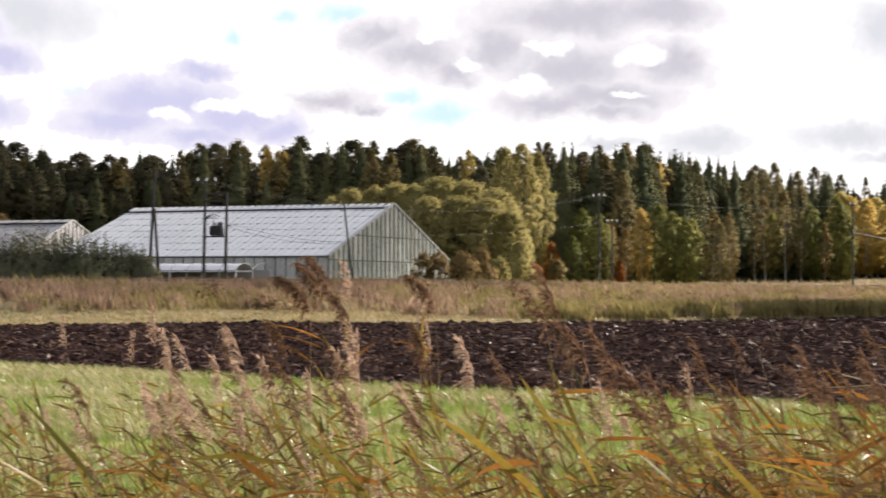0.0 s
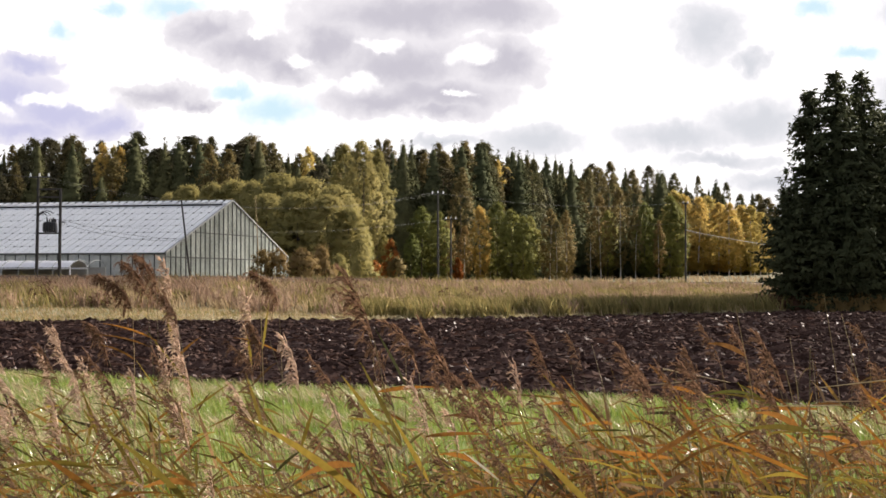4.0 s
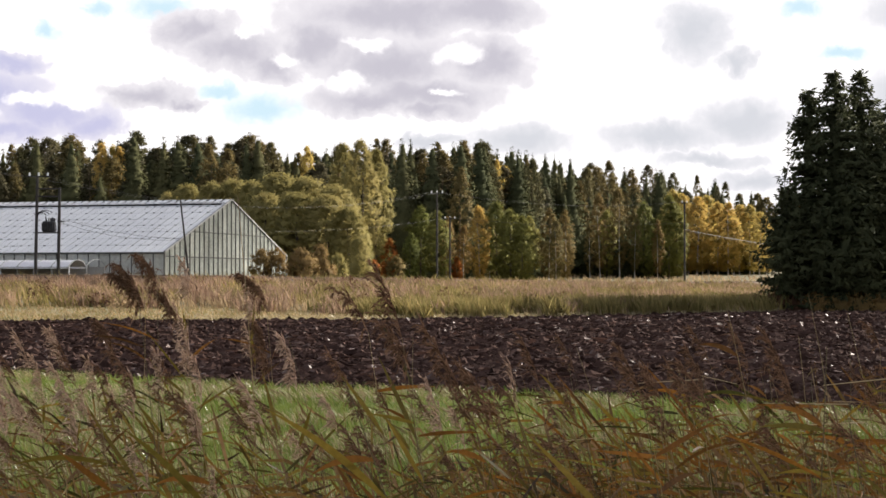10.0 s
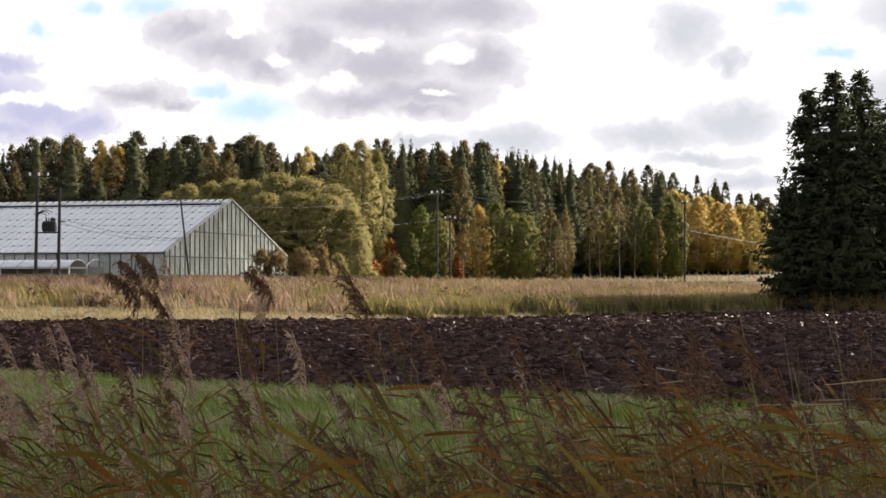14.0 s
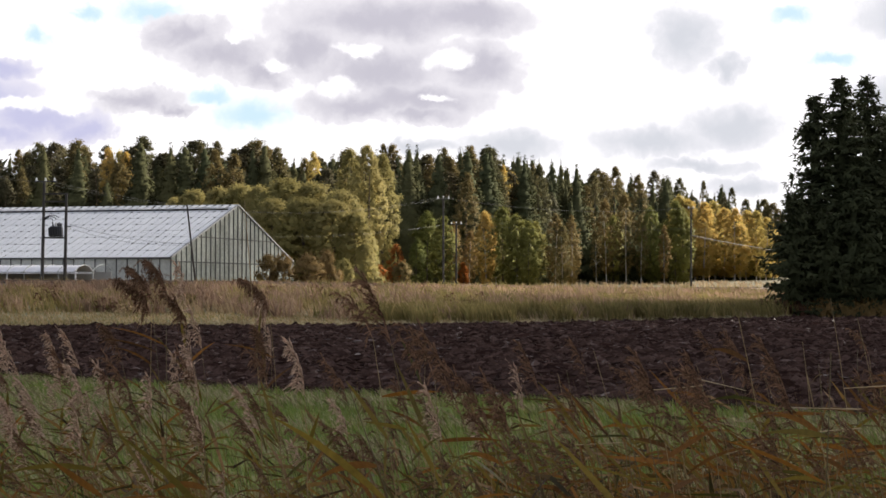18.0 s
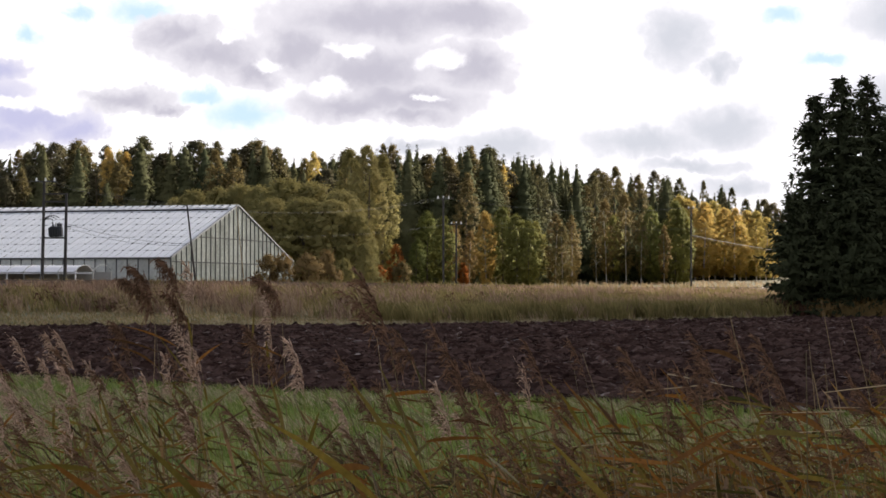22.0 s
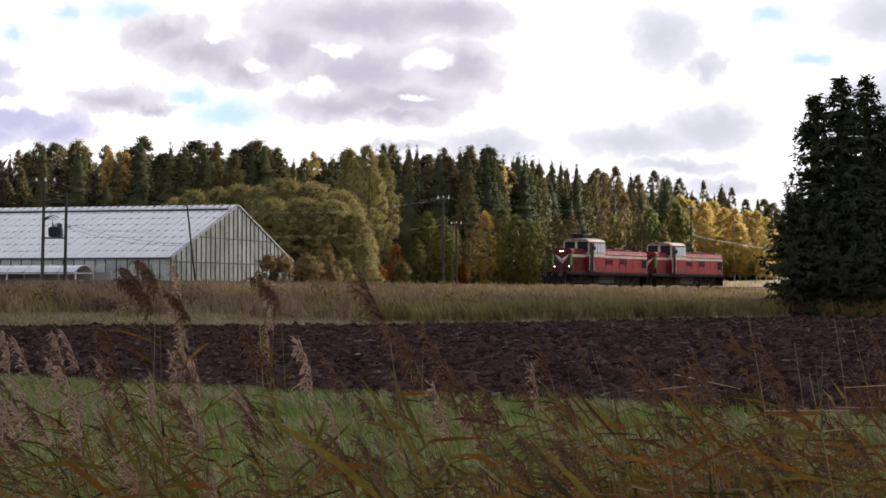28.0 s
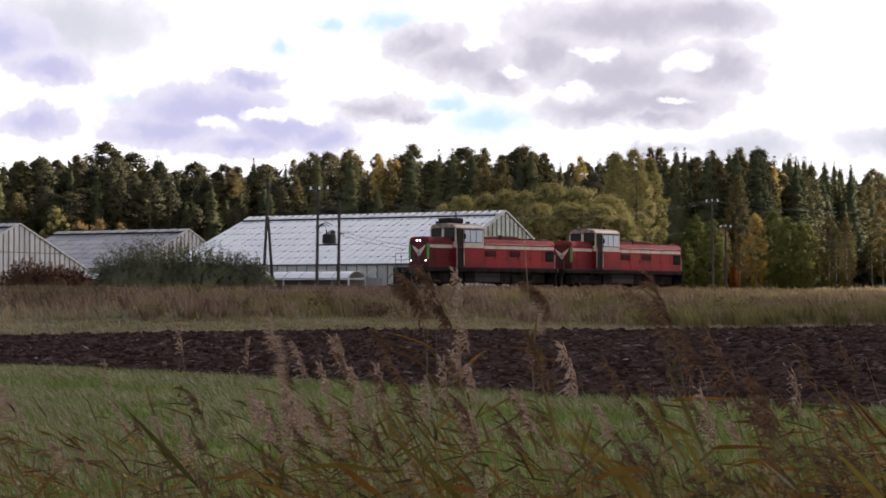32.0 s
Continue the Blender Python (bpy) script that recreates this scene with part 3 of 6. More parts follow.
shade_cloud = cloud_bank(260, 160, (100, 158), (0.0, 0.85))
# two more unseen clouds, added only to dim the wood and the greenhouse
wood_shade_cloud = cloud_bank(95, 75, (-60, 60), (0.6, 0.62))
thin_shade_cloud = cloud_bank(80, 46, (-42, 42), (0.67, 0.67))


# ---- railway track ----
def railway():
    at = lambda s, q, z: Vector((TRACK_P.x + TRACK_D.x * s + TRACK_N.x * q, TRACK_P.y + TRACK_D.y * s + TRACK_N.y * q, rail_z(s) + z))
    track = thing("railway_track", "single railway track on a low ballast bank", "railway track", kind="structure")

    def along(name, prof, s0, s1, n, mat, wavy=0.0):
        bm = bmesh.new()
        rows = [[bm.verts.new(at(s, q + wavy * noise.noise((s, q, 0)), z + wavy * 0.5 * noise.noise((s * 2, q, 5)))) for q, z in prof] for s in steps(s0, s1, n)]
        for a, b in zip(rows, rows[1:]):
            for i in range(len(prof) - 1):
                bm.faces.new((a[i], a[i + 1], b[i + 1], b[i]))
        part(name, bm, mat, track)

    along("ballast_bed", [(-2.2, -0.52), (-1.45, -0.21), (1.45, -0.21), (2.2, -0.52)], -70, 470, 200, M_BALLAST, 0.06)
    for q in (-0.81, 0.81):
        along("rail", [(q - 0.07, -0.14), (q - 0.02, -0.11), (q - 0.035, 0), (q + 0.035, 0), (q + 0.02, -0.11), (q + 0.07, -0.14)], -70, 470, 60, M_RAIL)
    turn = math.degrees(math.atan2(TRACK_D.y, TRACK_D.x))
    sl = bpy.data.meshes.new("sleeper")
    b = box(-0.12, 0.12, -1.3, 1.3, -0.29, -0.14, 0.01)
    b.to_mesh(sl)
    b.free()
    sl.materials.append(M_SLEEPER)
    for i in range(170):
        p = at(-40 + i * 0.62, 0, 0)
        put("sleeper", sl, track, pose(p.x, p.y, p.z, 0, 0, turn))


railway()


# ---- greenhouses ----
def flat_piece(name, corners, thick, mat, parent):
    """A thin solid pane between four (or three) corners."""
    c = [Vector(p) for p in corners]
    nrm = (c[1] - c[0]).cross(c[2] - c[0]).normalized() * thick
    k = len(c)
    v = c + [p + nrm for p in c]
    f = [tuple(range(k))[::-1], tuple(range(k, 2 * k))] + [(i, (i + 1) % k, k + (i + 1) % k, k + i) for i in range(k)]
    return put(name, mesh_of(name, v, f, mat), parent)


GH_W, GH_EAVE, GH_RISE = 14.0, 2.75, 4.87


def greenhouse(px, py, base, length, cols, rows, label, roof=M_GLASSROOF, glass=M_GABLE, wide=1.0):
    """Its gable's near corner at (px, py); local x runs back along the ridge (away to the side), y across the gable."""
    g = thing("greenhouse", label, "greenhouse", Matrix.Translation((px, py, base)) @ pose(0, 0, 0, 0, 0, 180 - 15.0), group="greenhouses")
    # local axes: x along the ridge away from the gable, -y into the depth
    W, E, R = GH_W * wide, GH_EAVE, GH_EAVE + GH_RISE
    slope = lambda f: E + GH_RISE * f
    wall = part("plinth", box(-0.06, length, -2 * W, 0.06, -1.2, 0.35), M_PLINTH, g)
    cw, rh = length / cols, 1.0 / rows
    sheetm = None
    for i in range(cols):
        for j in range(rows):
            if sheetm is None:
                L = math.hypot(W, GH_RISE) * rh
                bm = box(0.03, cw - 0.03, 0.0, L - 0.05, 0, 0.012)
                sheetm = bpy.data.meshes.new("roof_pane")
                bm.to_mesh(sheetm)
                bm.free()
                sheetm.materials.append(roof)
            f = j * rh
            m = Matrix.Translation((i * cw, -W * f, slope(f))) @ pose(0, 0, 0, 180 - math.degrees(math.atan2(GH_RISE, W)) + random.uniform(-0.35, 0.35), 0, 0)
            m = m @ Matrix.Translation((0, 0, -0.012))
            put("roof_pane", sheetm, g, m)
    flat_piece("rear_roof_slope", [(0, -W, R), (length, -W, R), (length, -2 * W, E), (0, -2 * W, E)], 0.02, roof, g)
    part("ridge_cap", box(-0.05, length + 0.05, -W - 0.12, -W + 0.12, R - 0.02, R + 0.1, 0.03), M_FRAME, g)
    for i in range(cols):
        vent = part("ridge_vent", box(i * cw + 0.06, (i + 1) * cw - 0.22, 0.1, 1.2, 0.0, 0.04), M_WHITE if i * cw > 16.5 and length > 25 else roof, g)
        vent.matrix_basis = Matrix.Translation((0, -W, R + 0.08)) @ pose(0, 0, 0, -19 + random.uniform(0, 4), 0, 0)
    part("vent_rail", box(0.4, length, -W + 1.25, -W + 1.38, R - 0.46, R - 0.33), M_DARK, g)
    part("eave_gutter", box(-0.1, length, -0.02, 0.16, E - 0.12, E + 0.03, 0.02), M_MULLION, g)
    clips = bmesh.new()
    for i in range(cols):
        for j in range(1, rows):
            f = j * rh
            if (i + j) % 2 or random.random() < 0.5:
                add_box(clips, i * cw - 0.08, i * cw + 0.10, -W * f - 0.05, -W * f + 0.05, slope(f), slope(f) + 0.05)
    tagged(part("glazing_clip", clips, M_MULLION, g), kind="stuff")
    n = int(length / 0.95)
    for i in range(n + 1):
        x = i * length / n
        part("wall_post", box(x - 0.03, x + 0.03, -0.04, 0.05, 0.35, E), M_MULLION, g)
        if i < n:
            flat_piece("wall_pane", [(x + 0.05, 0.0, 0.35), (x + length / n - 0.05, 0.0, 0.35), (x + length / n - 0.05, 0.0, E - 0.1), (x + 0.05, 0.0, E - 0.1)], 0.01, M_BACKLITGLASS if glass is M_GABLE else glass, g)
    for i in range(cols + 1):
        if i % 2 == 0:
            b = part("rafter", box(i * cw - 0.025, i * cw + 0.025, 0, math.hypot(W, GH_RISE), -0.05, 0.03), M_FRAME, g)
            b.matrix_basis = Matrix.Translation((0, 0, E - 0.05)) @ pose(0, 0, 0, 180 - math.degrees(math.atan2(GH_RISE, W)), 0, 0)
    # gable
    k = 28
    for i in range(k + 1):
        y = -2 * W * i / k
        top = slope(1 - abs(-y / W - 1))
        w = 0.06 if i % 4 == 0 else 0.028
        part("gable_mullion", box(-0.07, 0.03, y - w, y + w, 0.35, top), M_MULLION, g)
        if i < k:
            y2 = -2 * W * (i + 1) / k
            top2 = slope(1 - abs(-y2 / W - 1))
            for lo, hi, hi2 in ((0.35, 2.4, 2.4), (2.46, min(4.55, top), min(4.55, top2)), (4.6, top, top2)):
                if hi2 < lo or hi < lo:
                    continue
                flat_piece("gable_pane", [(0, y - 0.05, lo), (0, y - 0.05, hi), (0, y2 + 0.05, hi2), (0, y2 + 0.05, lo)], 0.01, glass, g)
    part("gable_transom", box(-0.06, 0.03, -2 * W, 0, 2.38, 2.48), M_MULLION, g)
    part("gable_transom", box(-0.05, 0.03, -1.6 * W, -0.4 * W, 4.54, 4.62), M_MULLION, g)
    for s in (0, 1):
        r = part("gable_rafter", box(-0.12, 0.06, 0, math.hypot(W, GH_RISE), -0.02, 0.12), M_FRAME, g)
        a = math.degrees(math.atan2(GH_RISE, W))
        r.matrix_basis = Matrix.Translation((0, 0 if s == 0 else -2 * W, E)) @ (pose(0, 0, 0, 180 - a, 0, 0) if s == 0 else pose(0, 0, 0, a, 0, 0))
        if s == 0:
            r.matrix_basis = r.matrix_basis @ Matrix.Translation((0, 0, -0.1))
    return g


greenhouse(-22.5, 130.0, 1.45, 27.0, 37, 8, "large whitewashed glass greenhouse with a glazed gable and white ridge vent")
greenhouse(-76.3, 149.3, 1.53, 20.0, 14, 8, "whitewashed glass greenhouse behind a willow bush", M_GREYGLASS, M_GREYGLASS, 0.85)
greenhouse(-67.4, 178.4, 1.93, 20.0, 14, 8, "rear whitewashed greenhouse half hidden by another", M_GREYGLASS, M_GREYGLASS, 0.85)


def cold_frame():
    """A long low bench house: a thin white sheet over bowed hoops, on posts, open along its side."""
    g = thing("cold_frame", "low white plastic-covered cold frame in front of the greenhouse", "cold frame", Matrix.Translation((-27.4, 127.0, 1.55)) @ pose(0, 0, 0, 0, 0, 180 - 15.0))
    roof = [(-1.6, 1.50), (-1.1, 1.82), (-0.5, 1.98), (0.3, 1.98), (1.0, 1.80), (1.6, 1.46)]
    part("white_cover", prism(roof + [(y * 0.985, z - 0.03) for y, z in roof[::-1]], 1.6, 30), M_WHITE, g)
    part("side_rail", box(0, 30, 1.56, 1.66, 1.30, 1.40, 0.01), M_WHITE, g)
    part("lower_rail", box(0, 30, 1.56, 1.66, 0.72, 0.80, 0.01), M_WHITE, g)
    for i in range(21):
        part("post", box(i * 1.5 - 0.05, i * 1.5 + 0.05, 1.52, 1.6, -0.3, 1.48), M_WHITE if i % 2 else M_FRAME, g)
        hoop = bmesh.new()
        for (y0, z0), (y1, z1) in zip(roof, roof[1:]):
            add_rod(hoop, (i * 1.5, y0, z0 + 0.03), (i * 1.5, y1, z1 + 0.03), 0.03, None, 5)
        part("hoop", hoop, M_FRAME, g)
    part("back_wall", box(0, 30, -1.6, -1.5, -0.3, 1.46), M_PLINTH, g)


cold_frame()


# ---- trees ----
def cards(centres, dirs, length, width, droop=0.3, jitter=0.5):
    """Small leaf sprays: kite-shaped faces from each centre along its direction."""
    n = len(centres)
    d = dirs + rng.normal(0, jitter, (n, 3))
    d[:, 2] -= droop
    d /= np.linalg.norm(d, axis=1)[:, None]
    s = np.cross(d, rng.normal(0, 1, (n, 3)))
    s /= np.linalg.norm(s, axis=1)[:, None] + 1e-9
    L = (np.asarray(length) * rng.uniform(0.6, 1.35, n))[:, None]
    W = (np.asarray(width) * rng.uniform(0.6, 1.35, n))[:, None]
    return np.stack([centres, centres + d * L * 0.5 + s * W, centres + d * L, centres + d * L * 0.45 - s * W], 1).reshape(-1, 3)


def trunk_mesh(h, r, mat, lean=0.0, sides=6, limbs=()):
    bm = bmesh.new()
    pts = [Vector((lean * (i / 5) ** 2 * h + random.uniform(-1, 1) * r * 0.3, random.uniform(-1, 1) * r * 0.3, h * i / 5 - (0.5 if i == 0 else 0))) for i in range(6)]
    rings = [[bm.verts.new(p + Vector((math.cos(6.2832 * k / sides), math.sin(6.2832 * k / sides), 0)) * r * (1 - 0.17 * i)) for k in range(sides)] for i, p in enumerate(pts)]
    for lo, hi in zip(rings, rings[1:]):
        for k in range(sides):
            bm.faces.new((lo[k], lo[(k + 1) % sides], hi[(k + 1) % sides], hi[k]))
    bm.faces.new(rings[-1])
    me = bpy.data.meshes.new("trunk")
    bm.to_mesh(me)
    bm.free()
    me.materials.append(mat)
    arms = []
    for a, b, rr in limbs:
        lm = bpy.data.meshes.new("limb")
        q = rod(a, b, rr, rr * 0.35, 5)
        q.to_mesh(lm)
        q.free()
        lm.materials.append(mat)
        arms.append(lm)
    return me, arms


def put_trunk(t, trunk):
    me, arms = trunk
    put("trunk", me, t)
    for lm in arms:
        put("limb", lm, t)


PHI = (1 + 5 ** 0.5) / 2
ICO = np.array([(-1, PHI, 0), (1, PHI, 0), (-1, -PHI, 0), (1, -PHI, 0), (0, -1, PHI), (0, 1, PHI), (0, -1, -PHI), (0, 1, -PHI), (PHI, 0, -1), (PHI, 0, 1), (-PHI, 0, -1), (-PHI, 0, 1)]) / 1.9
ICO_FACES = np.array([(0, 11, 5), (0, 5, 1), (0, 1, 7), (0, 7, 10), (0, 10, 11), (1, 5, 9), (5, 11, 4), (11, 10, 2), (10, 7, 6), (7, 1, 8), (3, 9, 4), (3, 4, 2), (3, 2, 6), (3, 6, 8), (3, 8, 9), (4, 9, 5), (2, 4, 11), (6, 2, 10), (8, 6, 7), (9, 8, 1)])


def unit(v):
    return v / (np.linalg.norm(v, axis=-1, keepdims=True) + 1e-9)


def crown_mesh(centres, frames, kites, hub, mat, soft=0.65, lift=0.2):
    """A crown: uneven leaf masses (centre and 3x3 frame each) fringed with leaf sprays; normals lean out from hub, so that it shades as one soft mass."""
    hub = np.asarray(hub, float)
    flat = np.array((1, 1, hub_flat(hub)))
    C, A = np.asarray(centres), np.asarray(frames)
    off = np.einsum("kj,mij->mki", ICO, A) * rng.uniform(0.72, 1.22, (len(C), 12, 1))
    P = C[:, None] + off
    N = unit(unit(off) * (1 - soft) + unit((P - hub) * flat) * soft + (0, 0, lift))
    tri, nor = P[:, ICO_FACES].reshape(-1, 3, 3), N[:, ICO_FACES].reshape(-1, 3, 3)
    q = kites.reshape(-1, 4, 3)
    face = np.cross(q[:, 1] - q[:, 0], q[:, 2] - q[:, 0])
    out = (q.mean(1) - hub) * flat
    turn = (face * out).sum(1) < 0
    q[turn] = q[turn][:, ::-1]
    face[turn] *= -1
    kn = np.repeat(unit(unit(out) * 0.95 + unit(face) * 0.14 + (0, 0, lift))[:, None], 3, 1)
    tri = np.concatenate([tri, q[:, (0, 1, 2)], q[:, (0, 2, 3)]])
    nor = np.concatenate([nor, kn, kn])
    me = quads_mesh("crown", tri.reshape(-1, 3), 3, mat)
    me.shade_smooth()
    me.normals_split_custom_set_from_vertices(nor.reshape(-1, 3).astype(np.float32))
    return me


def spruce_crown(h, r, boughs, mat, low=0.05, power=0.85, ragged=0.3):
    """A pointed spruce: many short sagging boughs set with fine needle sprays, about a ragged tapering core."""
    c, d, C, A, size = [], [], [], [], []
    off = random.uniform(0, 50)
    reach_at = lambda f, a: r * (1 - f) ** power * (1 + ragged * noise.noise((math.cos(a) * 1.5, math.sin(a) * 1.5, f * 9 + off))) + 0.06
    for i in range(boughs):
        u = random.random()
        f = 1 - math.sqrt(1 - u) if i % 3 else u
        f = min(f, 0.985)
        a = random.uniform(0, 2 * math.pi)
        out = reach_at(f, a) * random.uniform(0.72, 1.12)
        z = h * (low + (1 - low) * f)
        for q in range(int(4 + 8 * out / r)):
            t = 1.05 - 0.45 * random.random() ** 1.3
            size.append(0.11 + 0.40 * (1 - f) ** 0.6)
            c.append((math.cos(a) * out * t + random.gauss(0, 0.07), math.sin(a) * out * t + random.gauss(0, 0.07), z + out * (-0.42 * t + 0.2 * t * t) + random.gauss(0, 0.06)))
            d.append((math.cos(a), math.sin(a), random.choice((-0.7, -0.2, 0.25))))
    for i in range(60):
        f = 0.95 * i / 60
        a = random.uniform(0, 6.2832)
        w = reach_at(f, a) * 0.66
        C.append(np.array((math.cos(a) * w * 0.2, math.sin(a) * w * 0.2, h * (low + (1 - low) * f) - 0.25 * w)))
        A.append(np.diag((w, w, 0.25 + w * 0.3)))
    lead = np.c_[np.zeros((44, 2)), np.linspace(0.86, 0.99, 44) * h]
    v = cards(np.array(c), np.array(d), np.array(size), np.array(size) * 0.27, 0.1, 0.3)
    lead_size = np.linspace(0.5, 0.12, 44)
    w = cards(lead, np.tile((0, 0, 0.9), (44, 1)), lead_size, lead_size * 0.3, 0, 0.35)
    return crown_mesh(C, A, np.concatenate([v, w]), (0, 0, h * 0.35), mat, 0.55)


def old_spruce_crown(h, r, boughs, mat, low):
    """An old spruce: boughs of uneven length that sag and lift at the tip, hung with thin twigs."""
    C, A, c, d = [], [], [], []
    for i in range(boughs):
        f = (i + random.random()) / boughs
        f = f ** 1.1
        a = random.uniform(0, 2 * math.pi)
        lobe = 1 + 0.55 * noise.noise((math.cos(a) * 1.3, math.sin(a) * 1.3, f * 7 + r * 7))
        out = r * (1 - f ** 2.8) * random.uniform(0.55, 1.12) * lobe + 0.15
        z = h * (low + (0.975 - low) * f) + random.uniform(-0.3, 0.3)
        e = np.array((math.cos(a), math.sin(a), 0.0))
        side = np.array((-math.sin(a), math.cos(a), 0))
        sag = random.uniform(0.2, 0.55) * (1 - 0.9 * f)
        at = lambda t: np.array((0, 0, z)) + e * out * t + np.array((0, 0, out * (-sag * t + 0.6 * sag * t * t * t)))
        w = random.uniform(0.08, 0.16)
        for t in (0.3, 0.62):
            C.append(at(t) - (0, 0, 0.05))
            A.append(np.stack([e * out * 0.2, side * w, np.array((0, 0, w * 0.7))], 1))
        for q in range(int(10 + 12 * out / r)):
            t = 1.04 - 0.85 * random.random() ** 1.4
            c.append(at(t) + side * random.gauss(0, 0.16) * (1.2 - t * 0.7) + (0, 0, random.gauss(0, 0.05)))
            d.append(e * 0.7 + side * random.uniform(-0.7, 0.7) + (0, 0, random.choice((-1.0, -0.5, 0.25))))
    for k in range(26):
        z = h * (low + 0.02 + 0.82 * k / 26 * (1 - low))
        C.append(np.array((0, 0, z)))
        A.append(np.diag((r * 0.34 * (1 - k / 34), r * 0.34 * (1 - k / 34), h * 0.035)))
    lead = np.c_[np.zeros((14, 2)), np.linspace(0.92, 0.975, 14) * h]
    v = cards(np.array(c), np.array(d), 0.36, 0.06, 0.1, 0.25)
    w = cards(lead, np.tile((0, 0, 1.4), (14, 1)), 0.36, 0.05, 0, 0.8)
    return crown_mesh(C, A, np.concatenate([v, w]), (0, 0, h * 0.4), mat, 0.6)


def blob_crown(h, z0, rx, n_clump, per, size, mat, shape=0.0, lump=0.36, flat=0.95):
    """Leaf clumps filling an uneven egg from z0 to h; shape > 0 sets its widest part higher."""
    C, A, c, d = [], [], [], []
    for i in range(n_clump):
        f = random.random()
        prof = math.sin(math.pi * min(1, max(0.04, f)) ** (0.85 + shape)) ** (0.45 if shape > 0.2 else 0.6)
        a = random.uniform(0, 2 * math.pi)
        rr = rx * prof * math.sqrt(random.uniform(0.25, 1)) * random.uniform(0.75, 1.1)
        cen = np.array((math.cos(a) * rr, math.sin(a) * rr, z0 + (h - z0) * f))
        cs = random.uniform(0.55, 1.0) * rx * lump
        C.append(cen)
        A.append(np.diag((cs * 0.55, cs * 0.55, cs * 0.6 * flat)))
        p = unit(rng.normal(0, 1, (per, 3)))
        c.append(cen + p * rng.uniform(0.45, 1.3, (per, 1)) * cs * (1, 1, flat))
        d.append(p)
    return crown_mesh(C, A, cards(np.concatenate(c), np.concatenate(d), size, size * 0.36, 0.25, 0.6), (0, 0, z0 + (h - z0) * 0.42), mat, 0.85)


def tree_kind(name, label, trunk, crown):
    t = thing(name, label, "tree")
    put_trunk(t, trunk)
    put("crown", crown, t)
    return t


def limbs_of(h, z0, r, n=3):
    out = []
    for i in range(n):
        a, z = random.uniform(0, 6.28), random.uniform(z0, h * 0.8)
        L = r * random.uniform(0.5, 0.9)
        out.append(((0, 0, z), (math.cos(a) * L, math.sin(a) * L, z + L * random.uniform(0.5, 1.1)), 0.03 * h / 10))
    return out


SPRUCES = [tree_kind("spruce_tree", "tall dark green spruce at the edge of the wood", trunk_mesh(19, 0.2, M_BARK), spruce_crown(20, r, 950, M_NEEDLE, 0.04, p, g)) for r, p, g in ((5.4, 0.92, 0.4), (5.9, 0.94, 0.5), (4.9, 0.82, 0.45), (6.2, 1.02, 0.5), (5.2, 0.8, 0.6), (5.6, 0.98, 0.45), (5.5, 0.86, 0.6))]
PINES = []
for k in range(4):
    lb = limbs_of(20, 11, 3, 3)
    PINES.append(tree_kind("pine_tree", "tall pine with a bare trunk and a rounded crown", trunk_mesh(18.8, 0.24, M_PINEBARK, 0.02, 6, lb), blob_crown(20, 12.2 - k * 1.2, 2.5 + 0.25 * k, 210, 26, 0.26, M_PINE, -0.15, 0.16, 0.6)))
YELLOWS = [tree_kind("birch_tree", "slender birch in yellow autumn leaf", trunk_mesh(10.5, 0.11, M_BIRCH, 0.03, 6, limbs_of(11, 3, 1.6)), blob_crown(11.5, 0.8, 1.8, 190, 34, 0.15, M_YELLOW, 0.05, 0.24)) for k in range(3)]
AMBERS = [tree_kind("birch_tree", "slim birch with thin amber leaves", trunk_mesh(10.5, 0.10, M_BIRCH, -0.03, 6, limbs_of(11, 3, 1.6)), blob_crown(11.5, 1.4, 1.7, 150, 30, 0.15, M_AMBER, 0.0, 0.22)) for k in range(3)]
GREENS = [tree_kind("alder_tree", "olive green alder turning yellow", trunk_mesh(9.5, 0.12, M_BARK, 0.02, 6, limbs_of(10, 2, 2)), blob_crown(10.5, 0.5, 2.2, 200, 36, 0.16, M_GREENLEAF, 0.0, 0.24)) for k in range(3)]
WILLOWS = [tree_kind("willow_tree", "broad round willow in olive leaf", trunk_mesh(8, 0.3, M_BARK, 0.0, 6, limbs_of(9, 1, 3)), blob_crown(10, 0.0, 2.7, 420, 40, 0.16, M_OLIVE, 0.3, 0.2)) for k in range(3)]
ASPENS = [tree_kind("aspen_tree", "tall aspen in olive-yellow leaf", trunk_mesh(18, 0.22, M_BARK, 0.02, 6, limbs_of(19, 4, 3)), blob_crown(20, 1.0, 3.4, 420, 44, 0.18, M_OLIVE, 0.1, 0.17)) for k in range(2)]
TALLGOLD = [tree_kind("golden_birch", "tall golden birch among dark conifers", trunk_mesh(18, 0.16, M_BARK, 0.02, 6, limbs_of(19, 6, 2.2)), blob_crown(20, 5, 2.3, 120, 38, 0.2, M_YELLOW, 0.05, 0.26)) for k in range(2)]
TALLOLIVE = [tree_kind("tall_birch", "tall birch with olive-brown autumn leaves", trunk_mesh(18, 0.15, M_BARK, 0.02, 6, limbs_of(19, 6, 2.2)), blob_crown(20, 1.5, 2.8, 260, 30, 0.2, M_TALLLEAF, -0.22, 0.17)) for k in range(3)]
KINDS = {"s": (SPRUCES, 20), "p": (PINES, 20), "y": (YELLOWS, 11.5), "a": (AMBERS, 11.5), "g": (GREENS, 10.5), "w": (WILLOWS, 10), "o": (ASPENS, 20), "Y": (TALLGOLD, 20), "A": (TALLOLIVE, 20)}
used = set()


